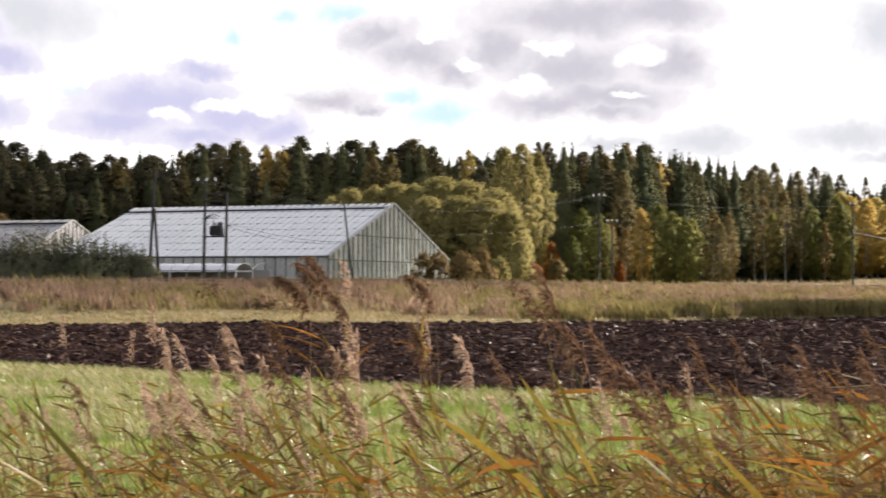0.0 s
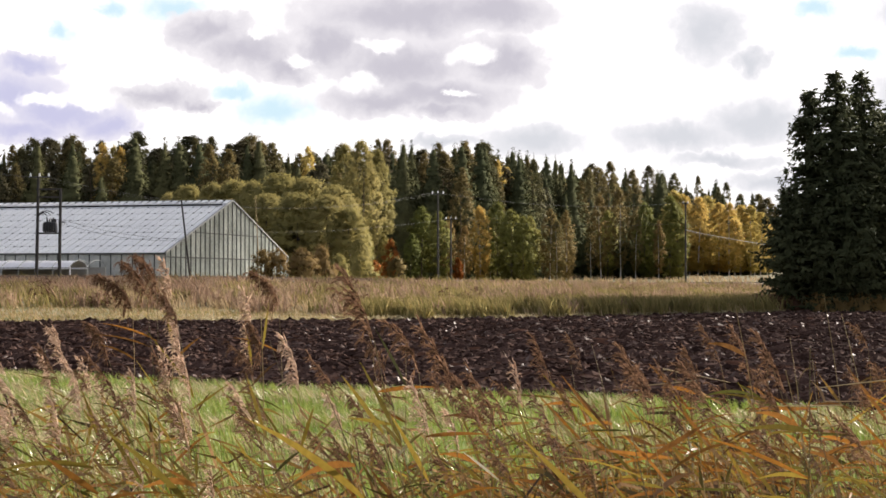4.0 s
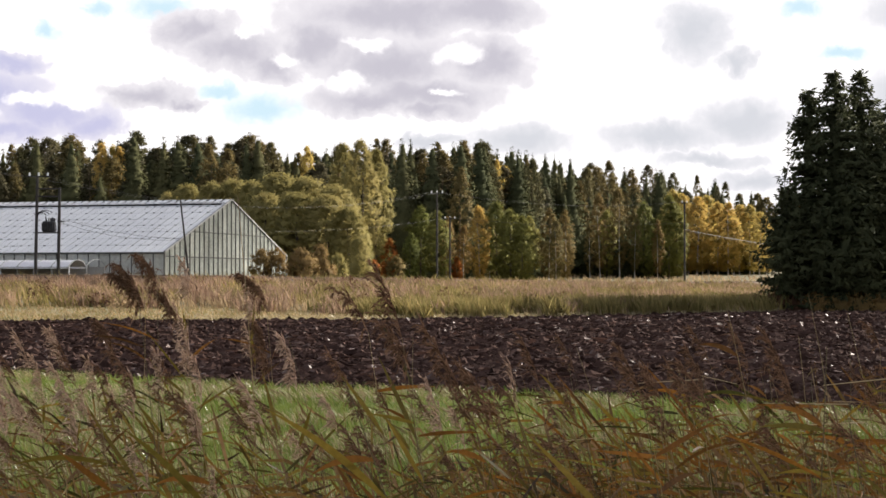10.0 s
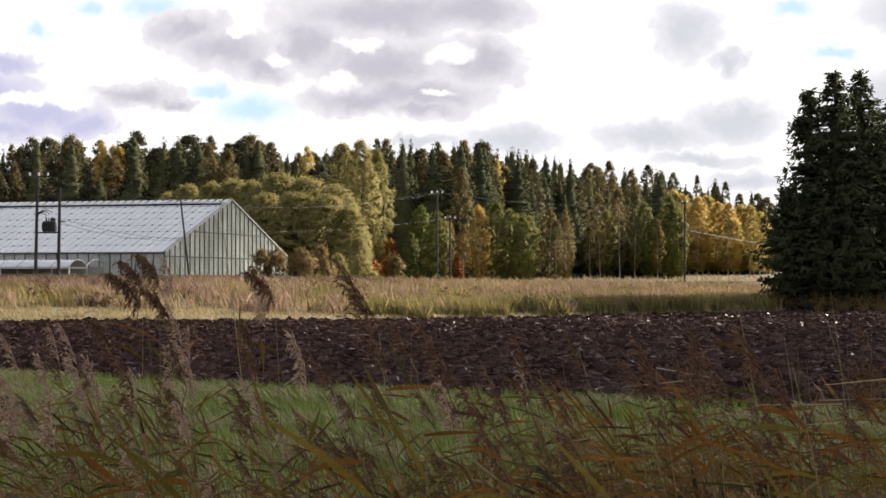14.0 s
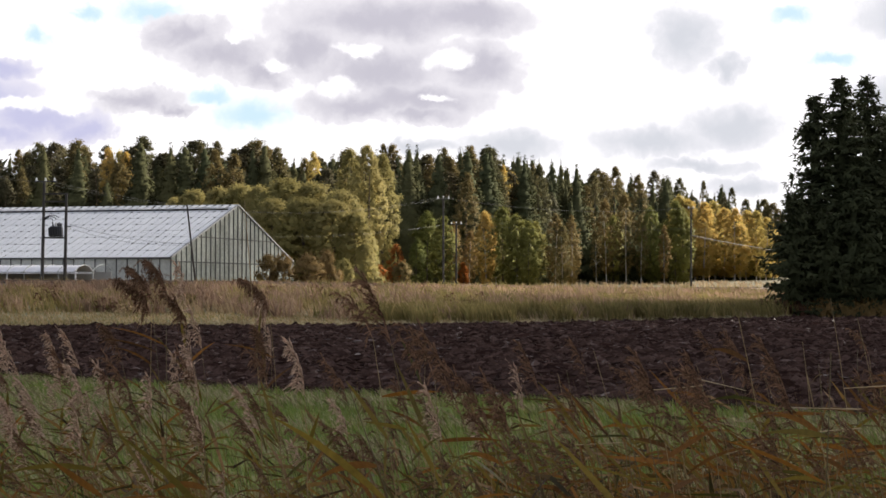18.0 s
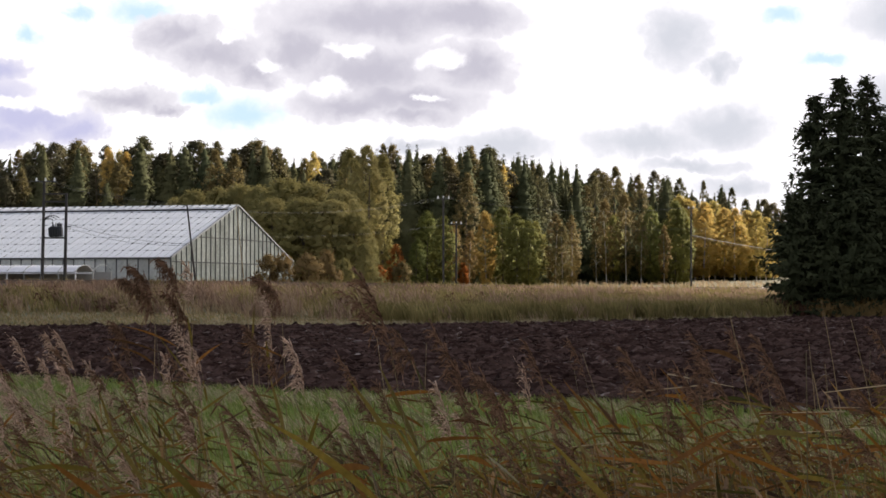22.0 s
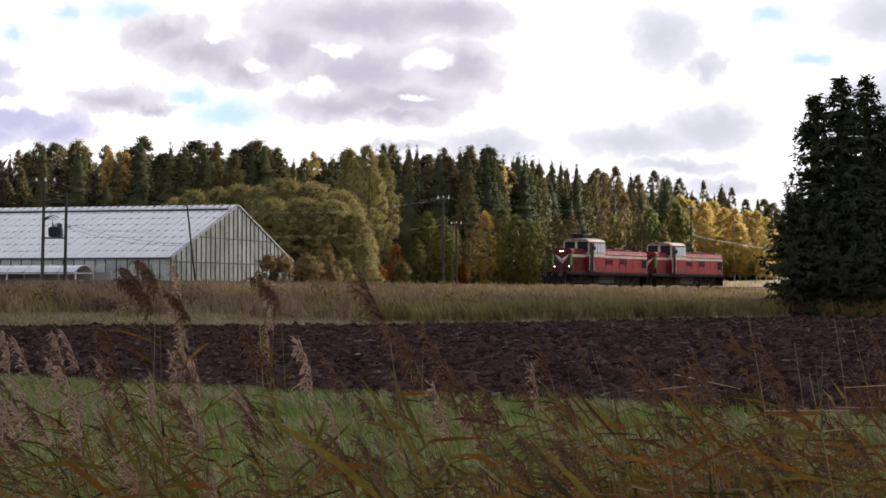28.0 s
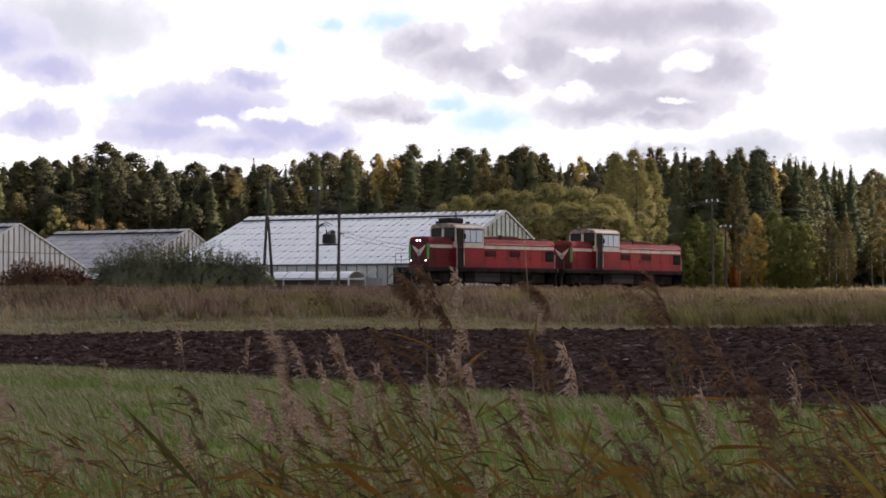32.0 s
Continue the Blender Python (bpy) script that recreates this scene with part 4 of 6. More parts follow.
def plant(kind, px, d, top, wide=1.0, group="trees of the wood", label=""):
    """A tree of that kind on bearing px, d metres off, its top at the sight line top."""
    models, h0 = KINDS[kind]
    x, y = spot(px, d)
    z = ground_z(x, y)
    h = EYE[2] + (495 - top) / F * d - z
    s = h / h0 * 1.01
    src = random.choice(models)
    m = Matrix.Translation((x, y, z)) @ pose(0, 0, 0, random.uniform(-1.5, 1.5), random.uniform(-1.5, 1.5), random.uniform(0, 360)) @ Matrix.Diagonal((s * wide, s * wide, s, 1))
    if src.name in used:
        ob = copy_thing(src, m @ Matrix.Diagonal((1 / src.scale.x, 1 / src.scale.y, 1 / src.scale.z, 1)))
    else:
        used.add(src.name)
        ob = src
        ob.matrix_basis = m
    tagged(ob, label, group=group)
    return ob


PROFILE = [(-560, 250), (-430, 244), (-340, 232), (-250, 250), (-100, 265), (-40, 256), (0, 258), (20, 268), (60, 246), (120, 243), (165, 262), (200, 258), (236, 231), (262, 262), (290, 243), (350, 245),
           (400, 258), (450, 240), (500, 258), (550, 262), (600, 252), (660, 260), (715, 247), (760, 262), (820, 250), (865, 252), (910, 266)]
PROFILE_2 = [(960, 273), (1010, 283), (1060, 292), (1110, 300), (1165, 302), (1210, 318), (1260, 322), (1310, 340), (1360, 348), (1600, 352)]


def skyline(px):
    p = PROFILE + PROFILE_2
    for (a, ya), (b, yb) in zip(p, p[1:]):
        if a <= px <= b:
            return ya + (yb - ya) * (px - a) / (b - a)
    return 350


def wood_depth(px):
    return 235 + 190 * smooth(780, 1400, px) - 15 * smooth(100, -500, px)


def wood():
    px = -570.0
    while px < 1400:
        d = wood_depth(px)
        for row, (lo, hi) in enumerate(((26, 70), (2, 32), (-8, 10))):
            x = px + random.uniform(-12, 12)
            dd = d + 9 * row + random.uniform(-3, 3)
            u = random.random()
            if px < -60:
                kind = "p" if u < 0.55 else ("s" if u < 0.88 else "A")
            elif px < 560:
                kind = "s" if u < 0.52 else ("p" if u < 0.82 else "A")
            elif px < 1000:
                kind = "s" if u < 0.74 else ("p" if u < 0.86 else "A")
            else:
                kind = "s" if u < 0.72 else ("A" if u < 0.92 else "p")
            if kind == "p":
                lo, hi = lo - 2, hi + 14
            plant(kind, x, dd, skyline(x) + random.uniform(lo, hi), (random.uniform(0.75, 1.15) if kind == "s" else random.uniform(0.75, 1.6)) * (1 - 0.13 * smooth(480, 620, px)))
        px += 20 - 5 * smooth(480, 620, px) - 3 * smooth(900, 1300, px)


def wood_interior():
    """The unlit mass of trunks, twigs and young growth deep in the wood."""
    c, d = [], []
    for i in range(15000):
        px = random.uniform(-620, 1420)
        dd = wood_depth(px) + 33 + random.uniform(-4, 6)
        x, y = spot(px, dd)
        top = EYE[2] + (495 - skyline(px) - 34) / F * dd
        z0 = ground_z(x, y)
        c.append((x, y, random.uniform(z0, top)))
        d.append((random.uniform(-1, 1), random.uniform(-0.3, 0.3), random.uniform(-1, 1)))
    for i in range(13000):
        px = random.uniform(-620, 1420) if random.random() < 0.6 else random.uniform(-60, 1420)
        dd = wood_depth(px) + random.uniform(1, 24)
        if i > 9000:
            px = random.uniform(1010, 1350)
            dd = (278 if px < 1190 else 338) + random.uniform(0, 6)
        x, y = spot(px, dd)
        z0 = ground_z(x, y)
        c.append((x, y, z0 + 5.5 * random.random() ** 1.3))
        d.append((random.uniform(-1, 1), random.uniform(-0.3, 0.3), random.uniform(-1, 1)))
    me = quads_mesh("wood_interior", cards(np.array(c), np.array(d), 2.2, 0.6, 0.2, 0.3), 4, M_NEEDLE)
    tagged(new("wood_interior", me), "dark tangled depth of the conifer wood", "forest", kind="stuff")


wood_interior()
wood()
for px, top in ((60, 246), (122, 243), (236, 231), (291, 242), (318, 240), (351, 244), (440, 246), (462, 238), (715, 245), (768, 254), (822, 247), (848, 252), (862, 250), (912, 264), (1008, 280), (1165, 300)):
    plant("s", px, wood_depth(px) - 4, top, 0.85)
for px, top in ((195, 262), (180, 258), (205, 266), (545, 262), (880, 288), (895, 300)):
    plant("Y", px, wood_depth(px) + 5, top, 0.8)
for px, top in ((375, 260), (400, 268), (815, 300), (945, 285), (1040, 300), (1080, 288), (1120, 300)):
    plant("A", px, wood_depth(px) - 10, top, 1.0)

# willows beside the greenhouse and the tall aspen
for px, top, d, w in ((296, 346, 196, 0.8), (330, 333, 194, 0.95), (374, 329, 193, 0.9), (412, 324, 192, 1.05), (452, 326, 190, 0.9), (490, 314, 186, 1.25), (545, 320, 183, 1.15),
                      (592, 334, 180, 1.1), (470, 348, 178, 1.2), (525, 346, 174, 1.3), (580, 350, 173, 1.25), (618, 372, 172, 1.0), (636, 424, 168, 0.9)):
    plant("w", px, d, top, w, "willows behind the greenhouse")
for px, top, d in ((605, 258, 205), (645, 252, 200), (665, 268, 208)):
    plant("o", px, d, top, 0.9, "aspens by the willows")
# young trees in the meadow edge
for k, px, top, d in (("g", 745, 368, 205), ("g", 775, 378, 200), ("a", 790, 385, 206), ("y", 850, 368, 200), ("g", 880, 362, 202), ("g", 905, 372, 198), ("g", 925, 385, 196), ("a", 868, 375, 206),
                      ("g", 938, 385, 202), ("a", 972, 372, 200), ("a", 1002, 374, 203), ("a", 985, 390, 198), ("a", 1000, 400, 206), ("g", 725, 415, 196), ("a", 820, 400, 206), ("g", 640, 405, 178), ("w", 625, 395, 176)):
    plant(k, px, d, top, 1.0, "young trees at the meadow's edge")
for px, top in ((1063, 345), (1098, 335), (1124, 375), (1165, 392), (1045, 400)):
    plant("a", px, 270, top, 0.85, "birches before the dark wood")
for px, top in ((1075, 375), (1140, 360), (1185, 350), (1200, 362), (1150, 400)):
    plant("g", px, 275, top, 0.9, "birches before the dark wood")
# golden trees before the far end of the wood
for px, top in ((1195, 340), (1212, 348), (1235, 352), (1255, 350), (1272, 362), (1290, 362), (1310, 366), (1328, 366), (1345, 378), (1358, 392), (1245, 385), (1300, 385), (1220, 375), (1335, 395)):
    plant("y", px, 330 + random.uniform(-6, 8), top, 1.25, "golden trees at the far end of the wood")
for px, top in ((1360, 350), (1390, 345), (1420, 352), (1450, 350), (1345, 345)):
    plant("A", px, 420, top, 1.6, "distant trees past the field")


# bushes
def bush(name, label, px, d, top, width, mat, n=70, size=0.28, low=0.0):
    x, y = spot(px, d)
    z = ground_z(x, y)
    h = EYE[2] + (495 - top) / F * d - z
    t = thing(name, label, "bush", Matrix.Translation((x, y, z - 0.1)))
    lb = [((0, 0, 0), (random.uniform(-0.6, 0.6) * width, random.uniform(-0.4, 0.4) * width, h * random.uniform(0.6, 0.9)), 0.04) for i in range(3)]
    put_trunk(t, trunk_mesh(h * 0.5, 0.06, M_BARK, 0, 5, lb))
    put("crown", blob_crown(h, low, width, int(n * 1.4), 40, size * 0.5, mat, 0.05, 0.32), t)
    return t


def brush(name, label, px, d, top, width, mat):
    """An upright bush of many slender rods, each set with narrow leaves."""
    x, y = spot(px, d)
    z = ground_z(x, y)
    h = EYE[2] + (495 - top) / F * d - z
    t = thing(name, label, "bush", Matrix.Translation((x, y, z - 0.1)))
    lb = [((0, 0, 0), (random.uniform(-0.6, 0.6) * width, random.uniform(-0.4, 0.4) * width, h * random.uniform(0.6, 0.9)), 0.04) for i in range(4)]
    put_trunk(t, trunk_mesh(h * 0.5, 0.06, M_BARK, 0, 5, lb))
    C, A, c, dd = [], [], [], []
    for i in range(190):
        a = random.uniform(0, 6.2832)
        rr = math.sqrt(random.random()) * width
        b = np.array((math.cos(a) * rr * 0.6, math.sin(a) * rr * 0.5, 0.0))
        e = np.array((math.cos(a) * rr * 1.1, math.sin(a) * rr * 0.75, h * (1 - 0.55 * (rr / width) ** 2) * random.uniform(0.6, 1.04)))
        for k in range(32):
            f = 1 - 0.95 * random.random() ** 1.3
            p = b + (e - b) * f + (rng.normal(0, 0.07, 3))
            c.append(p)
            dd.append((e - b) / np.linalg.norm(e - b) + rng.normal(0, 0.35, 3))
        if i % 2 == 0:
            C.append(b + (e - b) * 0.45)
            A.append(np.diag((0.3, 0.3, h * 0.2)))
    put("crown", crown_mesh(C, A, cards(np.array(c), np.array(dd), 0.22, 0.042, 0.0, 0.6), (0, 0, h * 0.3), mat, 0.8), t)


for px, d, top, w, lab in ((-310, 116, 392, 2.4, "dense grey-green willow bush by the railway"), (-268, 117, 380, 2.6, "tall grey-green willow bush by the railway"), (-218, 118, 382, 2.6, "tall grey-green willow bush by the railway"),
                           (-172, 118, 386, 2.4, "grey-green willow bush by the railway"), (-125, 119, 404, 2.0, "lower grey-green willow bush by the railway"), (-85, 120, 414, 1.8, "lower grey-green willow bush by the railway"), (-52, 120, 430, 1.4, "small grey-green willow bush by the railway")):
    brush("willow_bush", lab, px, d, top, w, M_GREYLEAF)
for px, d, top, w in ((-500, 112, 428, 2.0), (-455, 112, 436, 1.8), (-420, 113, 442, 1.6), (-395, 113, 455, 1.2)):
    brush("briar_bush", "russet brown briar bush on the railway bank", px, d, top, w, M_BRIAR)
for px, d, top, w, mat, lab in ((462, 140, 441, 1.0, M_TAWNY, "tawny rounded bush before the greenhouse gable"), (488, 141, 440, 1.2, M_TAWNY, "tawny rounded bush before the greenhouse gable"), (535, 143, 437, 1.5, M_TAWNY, "amber bush beneath the willows"), (568, 145, 436, 1.4, M_TAWNY, "amber bush beneath the willows"),
                                (598, 150, 452, 1.2, M_OLIVE, "yellow-green bush beneath the willows"), (690, 195, 424, 1.1, M_ORANGE, "bright orange shrub at the wood's edge"), (640, 165, 452, 1.5, M_OLIVE, "olive shrub at the wood's edge"),
                                (700, 190, 455, 1.4, M_AMBER, "brown shrub at the wood's edge"), (660, 190, 462, 1.3, M_ORANGE, "low red-leaved shrub in the grass"), (810, 205, 455, 0.7, M_ORANGE, "small red shrub among birch trunks")):
    bush("bush", lab, px, d, top, w, mat, 55, 0.26)


# the near spruces
def near_spruce(px, d, top, r, low, label):
    x, y = spot(px, d)
    z = ground_z(x, y)
    h = EYE[2] + (495 - top) / F * d - z
    t = thing("spruce_tree", label, "tree", Matrix.Translation((x, y, z)), "spruces at the field's end")
    put_trunk(t, trunk_mesh(h * 0.97, 0.22, M_BARK, 0, 8))
    put("crown", old_spruce_crown(h, r, int(470 * h / 15), M_NEAR_NEEDLE, low), t)


near_spruce(1434, 101, 150, 2.5, 0.1, "old spruce with drooping branches at the field's end")
near_spruce(1480, 99.5, 118, 3.1, 0.05, "dense dark spruce at the field's end")
near_spruce(1526, 102, 118, 3.1, 0.04, "dense dark spruce at the field's end")
near_spruce(1595, 101, 145, 3.3, 0.03, "dense dark spruce at the field's end")
near_spruce(1556, 104, 190, 2.8, 0.03, "dense dark spruce at the field's end")
near_spruce(1396, 98.5, 330, 2.0, 0.05, "young spruce in front of older ones")
near_spruce(1500, 98, 300, 2.6, 0.02, "young spruce in front of older ones")
near_spruce(1452, 98, 360, 2.2, 0.02, "young spruce in front of older ones")
# tall weeds, added also so their dark colour deepens the spruces' shade
for px, d, top, w in ((1318, 100, 528, 1.0), (1346, 99, 522, 1.1), (1378, 98, 517, 1.1), (1412, 97.6, 520, 1.1), (1446, 97.4, 518, 1.2), (1484, 97, 520, 1.2), (1524, 97, 518, 1.2), (1560, 97, 522, 1.2)):
    brush("weed_thicket", "russet brown tall weeds that also darken the shaded foot of the spruces", px, d, top, w, M_BRIAR if w < 1.15 else M_TAWNY)


for px, top in ((-395, 365), (-355, 362), (-315, 372), (-440, 340)):
    bush("bush", "tawny young growth at the foot of the pines", px, wood_depth(px) - 6, top, 2.6, random.choice((M_OLIVE, M_TAWNY)), 50, 0.3)


def weed_bushes(name, n, x0, x1, mat, label):
    """Low leafy clumps, uneven in size, standing in the dry grass of the bank."""
    c, d, size = [], [], []
    while n:
        x, y = random.uniform(x0, x1), random.uniform(78, 150)
        if not (dry(x, y) and y > far_edge(x) + 1.5 and track_q(x, y) < -2.5):
            continue
        n -= 1
        w, h = random.uniform(0.3, 0.9), random.uniform(0.35, 0.85)
        z = ground_z(x, y)
        for k in range(int(90 + 130 * w)):
            a, q = random.uniform(0, 6.2832), math.sqrt(random.random())
            c.append((x + math.cos(a) * q * w, y + math.sin(a) * q * w, z + h * (1 - 0.6 * q * q) * random.uniform(0.25, 1.15)))
            d.append((math.cos(a) * 0.6, math.sin(a) * 0.6, random.uniform(-0.2, 1.2)))
            size.append(random.uniform(0.07, 0.17))
    size = np.array(size)
    me = quads_mesh(name, cards(np.array(c), np.array(d), size, size * 0.4, 0.1, 0.4), 4, mat)
    tagged(new(name, me), label, "weeds", kind="stuff")


weed_bushes("olive_weed_bushes", 150, -12, 34, M_OLIVEWEED, "low leafy olive weeds standing in dry grass")
weed_bushes("russet_weed_bushes", 120, -45, 30, M_BRIAR, "low russet withered weeds standing in dry grass")
weed_bushes("pale_weed_bushes", 90, -45, 34, M_TALL, "pale seeding weeds standing in dry grass")


def discard(models, keep):
    """Models that were never set out are taken away."""
    for ob in models:
        if ob.name not in keep:
            for o in (*ob.children_recursive, ob):
                bpy.data.objects.remove(o)


discard([m for ms, h in KINDS.values() for m in ms], used)


# ---- locomotives ----
def locomotive(label, lead):
    """Local x runs from the leading end back, y across, z up from the rails. 14 m over the buffers."""
    g = thing("locomotive", label, "locomotive", group="coupled locomotives")
    part("underframe", box(0.55, 13.6, -1.42, 1.42, 0.98, 1.26, 0.03), M_UNDER, g)
    for y in (-1.44, 1.42):
        part("sill", box(0.5, 13.65, y, y + 0.02, 1.16, 1.28), M_DARK, g)
    arch = lambda w, z0, z1, cr: [(-w, z0), (-w, z1 - cr), (-w * 0.96, z1 - cr * 0.45), (-w * 0.82, z1 - cr * 0.12), (-w * 0.45, z1), (w * 0.45, z1), (w * 0.82, z1 - cr * 0.12), (w * 0.96, z1 - cr * 0.45), (w, z1 - cr), (w, z0)]
    # long hood with doors, stripe and roof grilles
    hood = part("long_hood", prism(arch(1.42, 1.26, 3.28, 0.34), 6.42, 13.5), M_RED, g)
    for side in (-1, 1):
        y0, y1 = (-1.446, -1.424) if side < 0 else (1.424, 1.446)
        for i in range(6):
            a = 6.5 + i * 1.16
            part("engine_door", box(a, a + 1.11, y0 + 0.004, y1 - 0.004, 1.34, 2.52, 0.004), M_RED, g)
            part("cream_stripe", box(a, a + 1.11, y0, y1, 2.58, 2.80), M_CREAM, g)
            part("door_handle", box(a + 0.97, a + 1.03, y0 - 0.015 if side < 0 else y1, y0 if side < 0 else y1 + 0.015, 1.85, 2.02), M_DARK, g)
        gr = part("radiator_grille", box(12.55, 13.4, y0 - 0.006, y1 + 0.006, 1.75, 2.5), M_DARK, g)
        for k in range(7):
            part("slat", box(12.58, 13.37, y0 - 0.02 if side < 0 else y1 + 0.006, y0 - 0.006 if side < 0 else y1 + 0.02, 1.8 + k * 0.1, 1.85 + k * 0.1), M_UNDER, gr)
        rail = bmesh.new()
        add_rod(rail, (6.6, side * 1.5, 2.9), (13.1, side * 1.5, 2.9), 0.018, None, 5)
        for k in range(6):
            add_rod(rail, (6.7 + k * 1.27, side * 1.5, 2.9), (6.7 + k * 1.27, side * 1.42, 2.88), 0.014, None, 5)
        part("hood_handrail", rail, M_CREAM, g)
    part("exhaust_housing", box(8.6, 10.1, -0.75, 0.75, 3.25, 3.42, 0.05), M_DARK, g)
    part("fan_housing", rod((11.9, 0, 3.24), (11.9, 0, 3.40), 0.62, 0.58, 16), M_DARK, g)
    part("exhaust_stack", rod((9.3, 0, 3.4), (9.3, 0, 3.62), 0.14, 0.12, 10), M_DARK, g)
    for a, b, hgt in ((6.6, 8.3, 0.12), (8.5, 10.2, 0.22), (10.35, 11.2, 0.1), (12.6, 13.3, 0.1)):
        part("roof_hatch", box(a, b, -1.0, 1.0, 3.2, 3.28 + hgt, 0.05), M_SOOTSHADERED, g, "sooty red roof hatch")
    for side in (-1, 1):
        for a in (6.62, 9.0):
            lv = part("side_louvre", box(a, a + 1.0, side * 1.45 - 0.012, side * 1.45 + 0.012, 2.05, 2.46), M_DARK, g)
            for k in range(5):
                part("slat", box(a + 0.04, a + 0.96, side * 1.47 - 0.012, side * 1.47 + 0.012, 2.09 + k * 0.07, 2.12 + k * 0.07), M_SOOTSHADERED, lv)
    # short hood and nose
    sh = part("short_hood", prism(arch(1.12, 1.26, 3.34, 0.42), 1.62, 3.82), M_GRIMERED if lead else M_RED, g)
    # darker red than the hood: the shade on the front is painted in
    part("nose_plate", box(1.605, 1.63, -0.9, 0.9, 1.32, 3.0, 0.005), M_SOOTSHADERED, g)
    for y0, y1 in ((-1.146, -1.124), (1.124, 1.146)):
        part("cream_stripe", box(1.68, 3.76, y0, y1, 2.58, 2.80), M_CREAM, g)
        part("side_door", box(2.1, 2.9, y0 + 0.004, y1 - 0.004, 1.34, 2.5), M_GRIMERED if lead else M_RED, g)
    for s in (-1, 1):
        bm = bmesh.new()
        v = [bm.verts.new(c) for c in ((1.60, s * 0.02, 1.98), (1.60, s * 0.62, 2.56), (1.60, s * 0.80, 2.80), (1.60, s * 0.02, 2.44))]
        bm.faces.new(v if s < 0 else v[::-1])
        ex = bmesh.ops.extrude_face_region(bm, geom=bm.faces[:])
        for vv in [e for e in ex["geom"] if isinstance(e, bmesh.types.BMVert)]:
            vv.co.x += 0.03
        bmesh.ops.recalc_face_normals(bm, faces=bm.faces[:])
        part("nose_chevron", bm, M_CREAM, g)
        part("green_panel", box(1.58, 1.62, s * 1.03 - 0.1, s * 1.03 + 0.1, 1.8, 2.86), M_GREENP, g)
        part("marker_lamp", rod((1.57, s * 0.62, 2.98), (1.64, s * 0.62, 2.98), 0.12, 0.12, 12), M_TANK, g)
        for z, r in ((3.08, 0.07), (1.72, 0.06)):
            yy = s * (0.17 if z > 3 else 0.82)
            lamp = part("headlamp", rod((1.57, yy, z), (1.67, yy, z), r, r, 14), M_STEEL, g)
            part("lens", rod((1.555, yy, z), (1.57, yy, z), r * 0.8, r * 0.85, 14), M_LAMP if lead else M_DARKPANE, lamp, "white lit lens" if lead else "")
    # cab
    cab = part("cab_base", box(3.82, 6.42, -1.47, 1.47, 1.26, 2.62, 0.02), M_RED, g)
    top = part("cab_upper", prism(arch(1.47, 2.62, 4.22, 0.42), 3.82, 6.42), M_CREAM, g)
    roof = part("cab_roof", prism([(-1.3, 4.0), (-1.1, 4.2), (-0.6, 4.30), (0.6, 4.30), (1.1, 4.2), (1.3, 4.0)], 3.7, 6.52), M_ROOFPAINT, g, "sooty cream curved roof")
    for side in (-1, 1):
        y0, y1 = (-1.49, -1.465) if side < 0 else (1.465, 1.49)
        for a, b in ((4.62, 5.10), (5.16, 5.66), (5.72, 6.28)):
            w = part("cab_side_window", box(a - 0.03, b + 0.03, y0, y1, 2.96, 3.86), M_DARK, g)
            part("pane", box(a, b, y0 - 0.008 if side < 0 else y1, y0 if side < 0 else y1 + 0.008, 3.0, 3.82), M_SKYPANE, w)
        part("cab_door", box(3.86, 4.52, y0, y1, 1.32, 3.88), M_SOOTSHADERED, g)
        # no hollow here: a flat dark panel paints the recess's shade
        part("step_recess", box(3.86, 4.50, y0 - 0.004, y1 + 0.004, 1.28, 2.6), M_DARK, g, "flat dark panel for the shade of the step recess under the cab door")
        d = part("door_window", box(3.94, 4.46, y0 - 0.008, y1 + 0.008, 2.7, 3.82), M_DARKPANE, g)
        part("rain_gutter", box(3.84, 6.40, y0 - 0.03, y1 + 0.03, 3.90, 3.94, 0.01), M_SOOTSHADERED, g)
        part("wing_mirror", box(4.50, 4.56, side * 1.62 - 0.08, side * 1.62 + 0.08, 3.2, 3.55, 0.02), M_DARK, g)
        for x in (3.85, 4.52):
            part("grab_rail", rod((x, side * 1.54, 1.4), (x, side * 1.54, 2.9), 0.02, None, 6), M_CREAM, g)
        for k in range(3):
            part("cab_step", box(3.9, 4.5, side * 1.5 - 0.12, side * 1.5 + 0.12, 0.35 + k * 0.3, 0.38 + k * 0.3), M_UNDER, g)
        for x, nm in ((3.80, "front"), (6.42, "rear")):
            w = part("cab_end_window", box(x - 0.012, x + 0.03, side * 0.74 - 0.58, side * 0.74 + 0.58, 3.02 if nm == "front" else 3.4, 3.96), M_DARK, g)
            part("pane", box(x - 0.02 if nm == "front" else x + 0.03, x - 0.012 if nm == "front" else x + 0.038, side * 0.74 - 0.54, side * 0.74 + 0.54, 3.06 if nm == "front" else 3.42, 3.92), M_DARKPANE, w)
    if lead:
        b = part("roof_unit", box(3.9, 5.2, -0.7, 0.7, 4.28, 4.68, 0.12), M_DARK, g, "black roof-mounted unit")
    part("roof_dome", rod((5.9, -0.3, 4.28), (5.9, -0.3, 4.46), 0.2, 0.12, 12), M_DARK, g)
    part("horn", rod((3.45, 0.3, 4.36), (3.8, 0.3, 4.36), 0.09, 0.03, 10), M_STEEL, g)
    part("aerial", rod((5.3, 0.5, 4.28), (5.3, 0.5, 5.0), 0.012, 0.008, 5), M_DARK, g)
